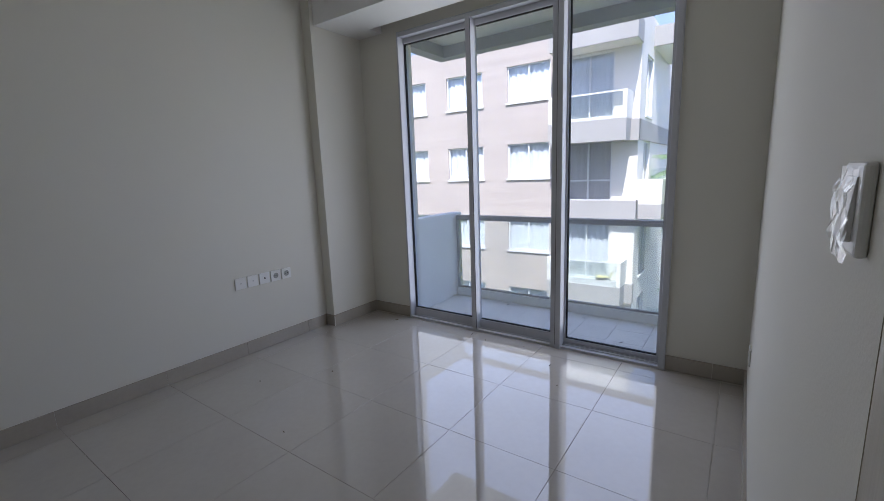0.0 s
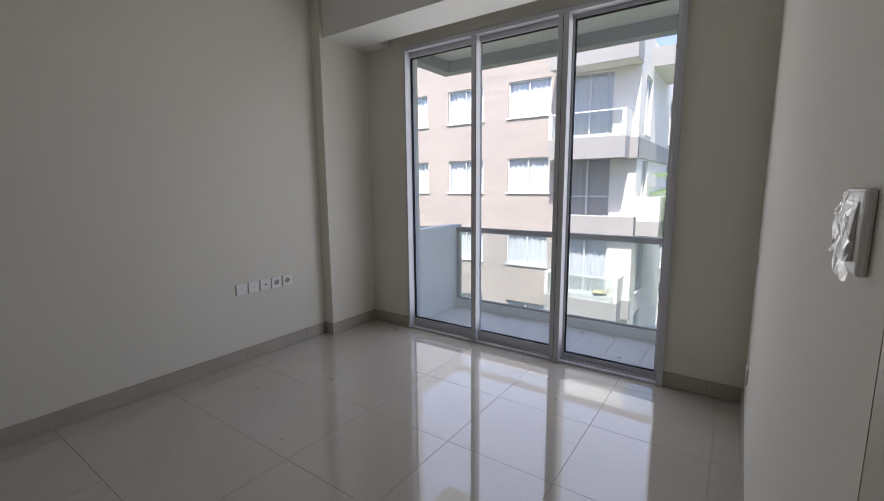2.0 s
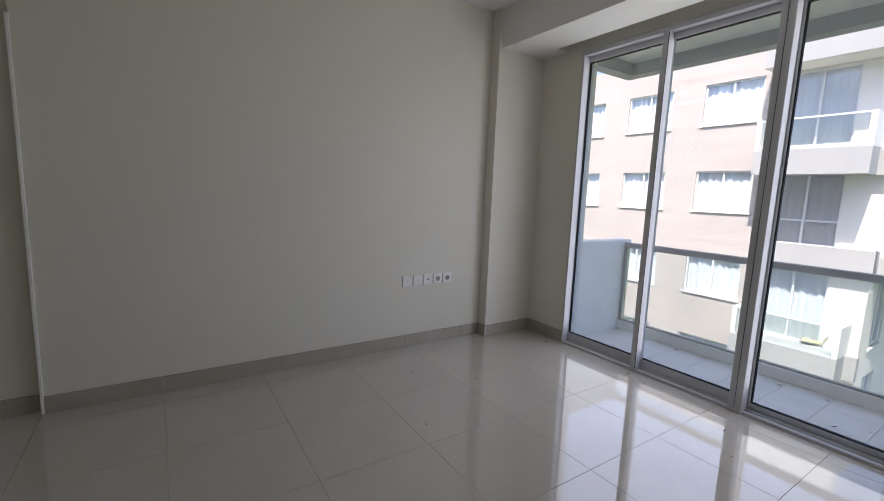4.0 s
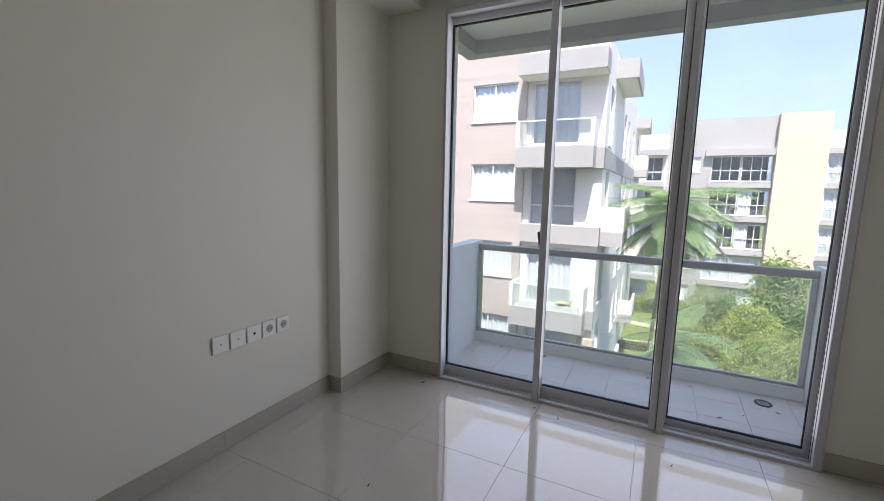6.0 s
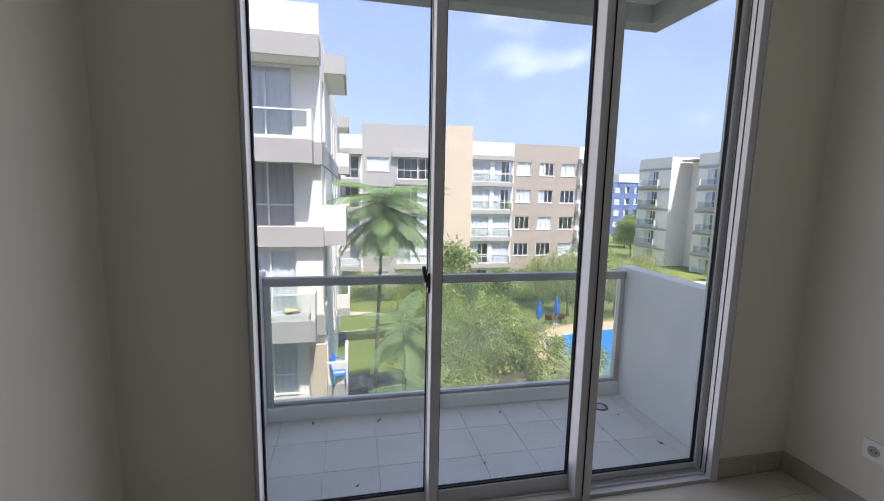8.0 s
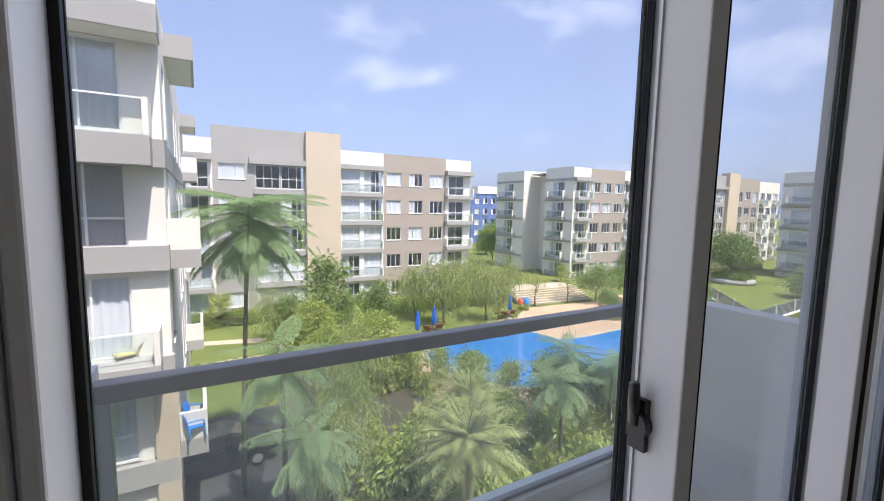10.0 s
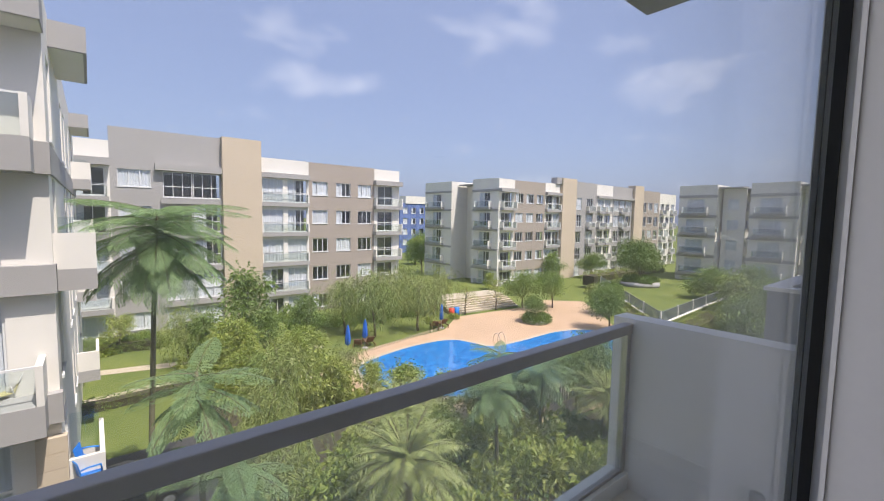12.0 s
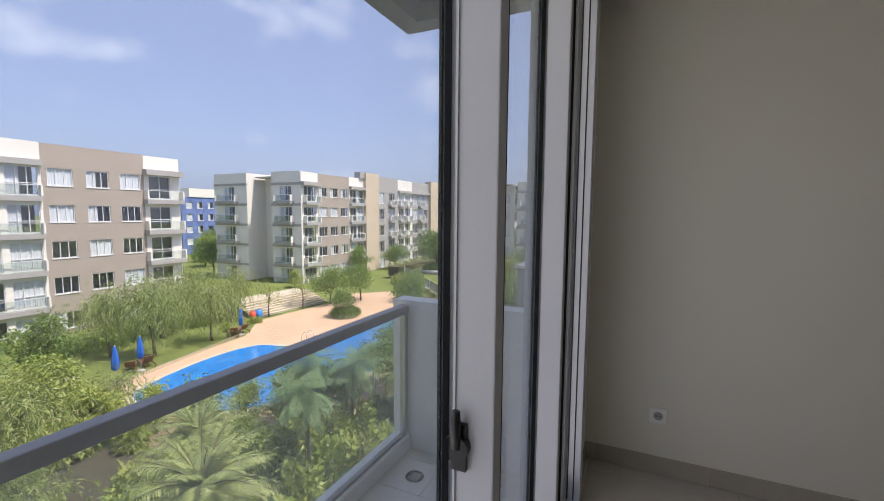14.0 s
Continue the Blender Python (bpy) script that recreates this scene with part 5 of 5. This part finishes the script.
solid("planting_bed", Geo().prism([(4.3, 6.0), (4.3, 23.0), (6.0, 28.5), (11.0, 26.0), (11.8, 18.0), (17.5, 12.8), (30, 11.6), (44, 12.6), (44, 3.0), (20, 3.0)], GZ - 0.02, GZ + 0.012), M_SOIL, "dark soil planting bed under the garden shrubs", "planting bed", kind="structure")

# raised lawn with its retaining slope, fence and furniture
RL = 1.25
solid("raised_lawn", Geo().prism([(41.0, 16.8), (59.4, 33.9), (80, 38.0), (90, 28.0), (78.5, 19.0)], GZ - 0.02, GZ + RL), M_GRASS, "raised lawn terrace above the pool", "lawn", kind="structure")
fence = thing("terrace_fence", "grey metal mesh fence with white posts along the terrace edge", "fence")
M_MESH = mat("grey_mesh_panel", (0.20, 0.23, 0.24), 0.6, 0.3, var=0.15, scale=3, fine=30)
for (xa, ya), (xb, yb) in (((59.0, 33.5), (41.4, 17.2)), ((41.4, 17.2), (77.5, 19.4))):
    ln = math.hypot(xb - xa, yb - ya)
    n = int(ln / 4.2)
    mm = Matrix.Translation((xa, ya, GZ + RL)) @ Matrix.Rotation(math.atan2(yb - ya, xb - xa), 4, "Z")
    for k in range(n):
        u0, u1 = ln * k / n, ln * (k + 1) / n
        g = Geo()
        for j in range(16):
            u = u0 + (u1 - u0) * j / 16
            g.box(u, -0.02, 0.08, u + 0.13, 0.02, 1.05, mm)
        g.box(u0, -0.03, 1.05, u1, 0.03, 1.12, mm).box(u0, -0.03, 0.02, u1, 0.03, 0.09, mm)
        part("panel", g, M_MESH, fence)
        part("post", Geo().box(u0 - 0.07, -0.07, 0, u0 + 0.07, 0.07, 1.22, mm), M_WHITE, fence)
    solid("terrace_kerb", Geo().box(0, -0.25, -0.02, ln, 0.15, 0.06, mm), M_WHITE, "white stone kerb under the terrace fence", "kerb", kind="structure")
hedge("clipped bright green hedge along the terrace foot", 58.0, 34.0, 40.5, 17.0, 2.4, 1.2, GZ, L_LIGHT, 5200, 5)
hedge("clipped bright green hedge along the terrace foot", 40.6, 15.6, 76.0, 17.6, 2.6, 1.25, GZ, L_LIGHT, 6500, 6)
hedge("dense green hedge behind the terrace lawn", 60.5, 36.5, 84.0, 36.0, 3.0, 1.8, GZ + 0.6, L_MID, 4200, 7)
hedge("low dark green hedge along the block's foot", -1.0, 41.2, 4.5, 40.4, 1.2, 0.9, GZ, L_DARK, 2200, 8, 0.15)
hedge("low hedge beside the near lawn path", -0.5, 29.2, 5.5, 29.6, 1.0, 0.55, GZ, L_DARK, 1500, 9, 0.13)
solid("planter", Geo().tube([(63.0, 29.6, GZ + RL), (63.0, 29.6, GZ + RL + 0.55)], [2.7, 2.7], 36), M_GREY, "round grey stone planter wall under the tree", "planter")
solid("planter", Geo().tube([(36.15, 27.5, GZ), (36.15, 27.5, GZ + 0.35)], [1.25, 1.15], 28), M_WHITE, "round stone planter ring on the paving", "planter")

edging = thing("lawn_edging", "low white hooped edging along the lawn beside the paving", "edging")
ea, eb_ = Vector((12.6, 28.3, GZ)), Vector((26.3, 31.2, GZ))
for k in range(70):
    p = ea.lerp(eb_, k / 69)
    part("hoop", Geo().box(p.x - 0.04, p.y - 0.01, p.z, p.x + 0.04, p.y + 0.01, p.z + 0.28), M_PATH, edging)

# broad steps up beyond the pool
for k in range(7):
    mm = Matrix.Translation((31.2, 35.2, GZ)) @ Matrix.Rotation(math.atan2(-0.9, 9.2), 4, "Z")
    solid("step", Geo().box(0, 0.42 * k, 0, 10.0, 0.42 * k + 3.0, 0.17 * (k + 1), mm), M_PATH, "long pale stone step beyond the pool", "step", "garden steps", kind="structure")

# pool furniture
M_BLUE = mat("blue_canvas", (0.01, 0.12, 0.55), 0.8, var=0.15, scale=6, fine=60)
M_BLUEP = mat("blue_plastic", (0.01, 0.22, 0.75), 0.35, var=0.05)
M_TEAK = mat("brown_teak", (0.17, 0.075, 0.04), 0.6, var=0.25, scale=4, fine=40)
M_RED = mat("red_plastic", (0.6, 0.06, 0.03), 0.4)
M_METALW = mat("pale_metal", (0.55, 0.55, 0.55), 0.35, 0.6)


def parasol(x, y, z=0.0, first=None):
    o = thing("parasol", "closed blue canvas parasol on a pole", "parasol", "closed parasols", at=Matrix.Translation((x, y, GZ + z)))
    part("pole", Geo().tube([(0, 0, 0), (0, 0, 2.45)], [0.03, 0.025], 8), M_METALW, o)
    part("base", Geo().tube([(0, 0, 0.0), (0, 0, 0.08)], [0.3, 0.26], 14), M_GREY, o)
    g = Geo()
    n, rings = 16, [(0.85, 0.10), (1.0, 0.21), (1.5, 0.19), (2.1, 0.12), (2.4, 0.05)]
    vs = [((r * (1 + 0.22 * math.cos(8 * math.pi * k / n))) * math.cos(2 * math.pi * k / n), (r * (1 + 0.22 * math.cos(8 * math.pi * k / n))) * math.sin(2 * math.pi * k / n), zz) for zz, r in rings for k in range(n)]
    g.add(vs, [(i * n + k, i * n + (k + 1) % n, (i + 1) * n + (k + 1) % n, (i + 1) * n + k) for i in range(len(rings) - 1) for k in range(n)], True)
    part("canopy", g, M_BLUE, o, "folded blue canvas")
    return o


for q in ((15.6, 29.5), (17.6, 30.4), (26.7, 31.6)):
    parasol(*q)
parasol(63.5, 21.5, RL)
parasol(69.9, 21.6, RL)


def lounger(x, y, a, z=0.0):
    o = thing("sun_lounger", "brown wooden sun lounger with a raised back", "sun lounger", "loungers by the pool", at=Matrix.Translation((x, y, GZ + z)) @ Matrix.Rotation(a, 4, "Z"))
    part("frame", Geo().box(-0.33, -0.95, 0.26, -0.28, 0.95, 0.34).box(0.28, -0.95, 0.26, 0.33, 0.95, 0.34), M_TEAK, o)
    for k in range(8):
        part("slat", Geo().box(-0.28, -0.93 + 0.145 * k, 0.30, 0.28, -0.82 + 0.145 * k, 0.33), M_TEAK, o)
    part("backrest", Geo().box(-0.28, 0, 0, 0.28, 0.75, 0.04, Matrix.Translation((0, 0.25, 0.32)) @ Matrix.Rotation(0.85, 4, "X")), M_TEAK, o)
    for sx in (-0.3, 0.3):
        for sy in (-0.8, 0.8):
            part("leg", Geo().box(sx - 0.03, sy - 0.03, 0, sx + 0.03, sy + 0.03, 0.27), M_TEAK, o)


for q in ((17.2, 30.9, 2.6), (18.3, 31.0, 2.9), (26.1, 31.9, 2.6), (27.2, 32.1, 2.9)):
    lounger(*q)
for q in ((62.3, 21.9), (64.6, 21.0), (68.8, 21.9), (71.0, 21.0)):
    lounger(q[0], q[1], 2.4, RL)
toy = thing("litter_bin", "red and blue plastic bins on the lawn edge", "litter bin")
part("bin", Geo().tube([(30.6, 34.6, GZ), (30.6, 34.6, GZ + 0.95)], [0.28, 0.33], 12), M_RED, toy)
part("bin", Geo().tube([(31.4, 34.7, GZ), (31.4, 34.7, GZ + 0.95)], [0.28, 0.33], 12), M_BLUEP, toy)
ladder = thing("pool_ladder", "curved steel pool ladder handrails", "pool ladder")
for dx in (0.0, 0.6):
    part("rail", Geo().tube([(27.4 + dx, 24.4 + 0.9 * (1 - math.cos(a * math.pi / 8)) / 2, GZ + 0.05 + 0.85 * math.sin(a * math.pi / 8)) for a in range(9)], [0.025] * 9, 6), M_METALW, ladder)
pf = thing("pool_fence", "low grey slatted fence beside the pool paving", "fence")
for k in range(24):
    part("slat", Geo().box(20.0 + 0.22 * k, 14.4 - 0.02 * k, GZ + 0.1, 20.06 + 0.22 * k, 14.44 - 0.02 * k, GZ + 1.05), M_MESH, pf)
part("top_rail", Geo().box(20.0, 14.1, GZ + 1.05, 25.3, 14.16, GZ + 1.12), M_MESH, pf)


def plastic_chair(x, y, z, a):
    o = thing("plastic_chair", "bright blue plastic garden armchair on a terrace", "chair", "blue terrace chairs", at=Matrix.Translation((x, y, z)) @ Matrix.Rotation(a, 4, "Z"))
    part("seat", Geo().box(-0.24, -0.24, 0.40, 0.24, 0.24, 0.44), M_BLUEP, o, bevel=0.01)
    part("backrest", Geo().box(-0.24, 0, 0, 0.24, 0.03, 0.45, Matrix.Translation((0, 0.22, 0.42)) @ Matrix.Rotation(-0.2, 4, "X")), M_BLUEP, o, bevel=0.01)
    for sx in (-0.25, 0.25):
        part("armrest", Geo().tube([(sx, -0.22, 0.42), (sx, -0.2, 0.62), (sx, 0.1, 0.66), (sx, 0.27, 0.64)], [0.025] * 4, 6), M_BLUEP, o)
        for sy in (-0.22, 0.22):
            part("leg", Geo().tube([(sx * 1.05, sy * 1.1, 0), (sx * 0.95, sy, 0.41)], [0.022, 0.028], 6), M_BLUEP, o)


plastic_chair(0.26, 14.95, -6.2, 1.9)
plastic_chair(0.30, 15.75, -6.2, 1.3)
pc = thing("patio_chair", "cream sling patio chair with a thin metal frame", "chair", at=Matrix.Translation((-1.35, 14.25, -3.33)) @ Matrix.Rotation(-1.2, 4, "Z"))
M_CREAM = mat("cream_sling", (0.55, 0.50, 0.25), 0.8)
part("seat", Geo().box(-0.25, -0.25, 0.40, 0.25, 0.25, 0.43), M_CREAM, pc)
part("backrest", Geo().box(-0.25, 0, 0, 0.25, 0.03, 0.62, Matrix.Translation((0, 0.24, 0.42)) @ Matrix.Rotation(-0.4, 4, "X")), M_CREAM, pc)
for sx in (-0.26, 0.26):
    part("side_frame", Geo().tube([(sx, -0.3, 0), (sx, -0.24, 0.62), (sx, 0.35, 0.64), (sx, 0.5, 1.02)], [0.015] * 4, 6), M_METALW, pc)
    part("leg", Geo().tube([(sx, 0.35, 0.0), (sx, 0.2, 0.62)], [0.015, 0.015], 6), M_METALW, pc)

# parked car below
M_CAR = mat("black_car_paint", (0.012, 0.012, 0.014), 0.15, 0.2, var=0.05, coat=1.0, bump=0)
M_TYRE = mat("tyre_rubber", (0.02, 0.02, 0.02), 0.85)
car = thing("parked_car", "black parked car on the drive", "car", at=Matrix.Translation((0.9, 18.4, GZ + 0.015)) @ Matrix.Rotation(0.12, 4, "Z"))
prof = [(-2.25, 0.35), (-2.25, 0.75), (-2.15, 0.98), (-1.75, 1.08), (-1.35, 1.48), (-0.9, 1.62), (0.5, 1.60), (0.95, 1.42), (1.25, 1.06), (1.95, 0.92), (2.2, 0.74), (2.25, 0.35)]
g = Geo()
n = len(prof)
vs = []
for yy, sc in ((-0.88, 0.92), (-0.80, 1.0), (0.80, 1.0), (0.88, 0.92)):
    vs += [(x * (0.985 if sc < 1 else 1), yy * (1.0 if z < 1.1 else 0.84), z * sc + (0.03 if sc < 1 else 0)) for x, z in prof]
g.add(vs, [(r * n + k, r * n + (k + 1) % n, (r + 1) * n + (k + 1) % n, (r + 1) * n + k) for r in range(3) for k in range(n)] + [tuple(range(n))[::-1], tuple(range(3 * n, 4 * n))], False)
part("body", g, M_CAR, car, bevel=0.03)
for sy in (-1, 1):
    part("side_window", Geo().box(-1.25, sy * 0.755 - 0.01, 1.12, 0.85, sy * 0.755 + 0.01, 1.44), M_BLACK, car)
    part("tail_light", Geo().box(-2.27, sy * 0.72 - 0.12, 0.78, -2.2, sy * 0.72 + 0.12, 0.95), M_RED, car)
    for wx in (-1.35, 1.4):
        w = part("wheel", Geo().disc((wx, sy * 0.78 - 0.1, 0.32), 0.32, 0.2, 20, "y"), M_TYRE, car)
        part("rim", Geo().disc((wx, sy * 0.78 + (0.1 if sy > 0 else -0.115), 0.32), 0.2, 0.015, 16, "y"), M_METALW, w)
part("windscreen", Geo().box(-0.02, -0.62, 0, 0.02, 0.62, 0.5, Matrix.Translation((1.12, 0, 1.1)) @ Matrix.Rotation(-0.72, 4, "Y")), M_BLACK, car)

# dry leaves and grit on the floors
rl = random.Random(7)


def dry_leaf(x, y, z, s, a):
    g = Geo()
    vs = [(-s, 0, 0.002), (-s * 0.3, -s * 0.4, 0.006), (s * 0.4, -s * 0.35, 0.004), (s, 0, 0.012), (s * 0.4, s * 0.35, 0.006), (-s * 0.3, s * 0.4, 0.003), (0, 0, 0.001)]
    m = Matrix.Translation((x, y, z)) @ Matrix.Rotation(a, 4, "Z")
    g.add([m @ Vector(v) for v in vs] + [m @ (Vector(v) + Vector((0, 0, 0.0015))) for v in vs], [(6, 1, 0), (6, 2, 1), (6, 3, 2), (6, 4, 3), (6, 5, 4), (6, 0, 5), (7, 8, 13), (8, 9, 13), (9, 10, 13), (10, 11, 13), (11, 12, 13), (12, 7, 13)])
    return solid("dry_leaf", g, M_DRYLEAF, "small curled dry brown leaf on the floor", "leaf", "dry leaves on the floors")


for x, y, s in ((0.62, 1.02, 0.02), (1.05, 0.98, 0.022), (1.9, 0.95, 0.02), (2.35, 0.5, 0.018), (2.72, 0.78, 0.016), (2.78, 0.42, 0.022), (1.62, 0.42, 0.014), (2.5, 0.62, 0.01), (0.9, 0.35, 0.012), (2.2, 0.95, 0.012)):
    dry_leaf(x, y, BZ + 0.0005, s, rl.uniform(0, 6.2))
for x, y, s in ((0.42, -0.16, 0.022), (1.25, -0.12, 0.01), (1.42, -0.18, 0.008), (1.75, -0.14, 0.008), (2.05, -0.36, 0.007), (0.75, -1.25, 0.008), (0.42, -1.62, 0.007), (2.2, -0.62, 0.007), (1.1, -1.9, 0.006)):
    dry_leaf(x, y, 0.0005, s, rl.uniform(0, 6.2))

# floor tiles of the room, last
lay(floor, xs, ys, XL - 0.04, YB, XR + 1.35, FY0 + 0.002, -0.004, 0.0, M_TILE, 0.0008)
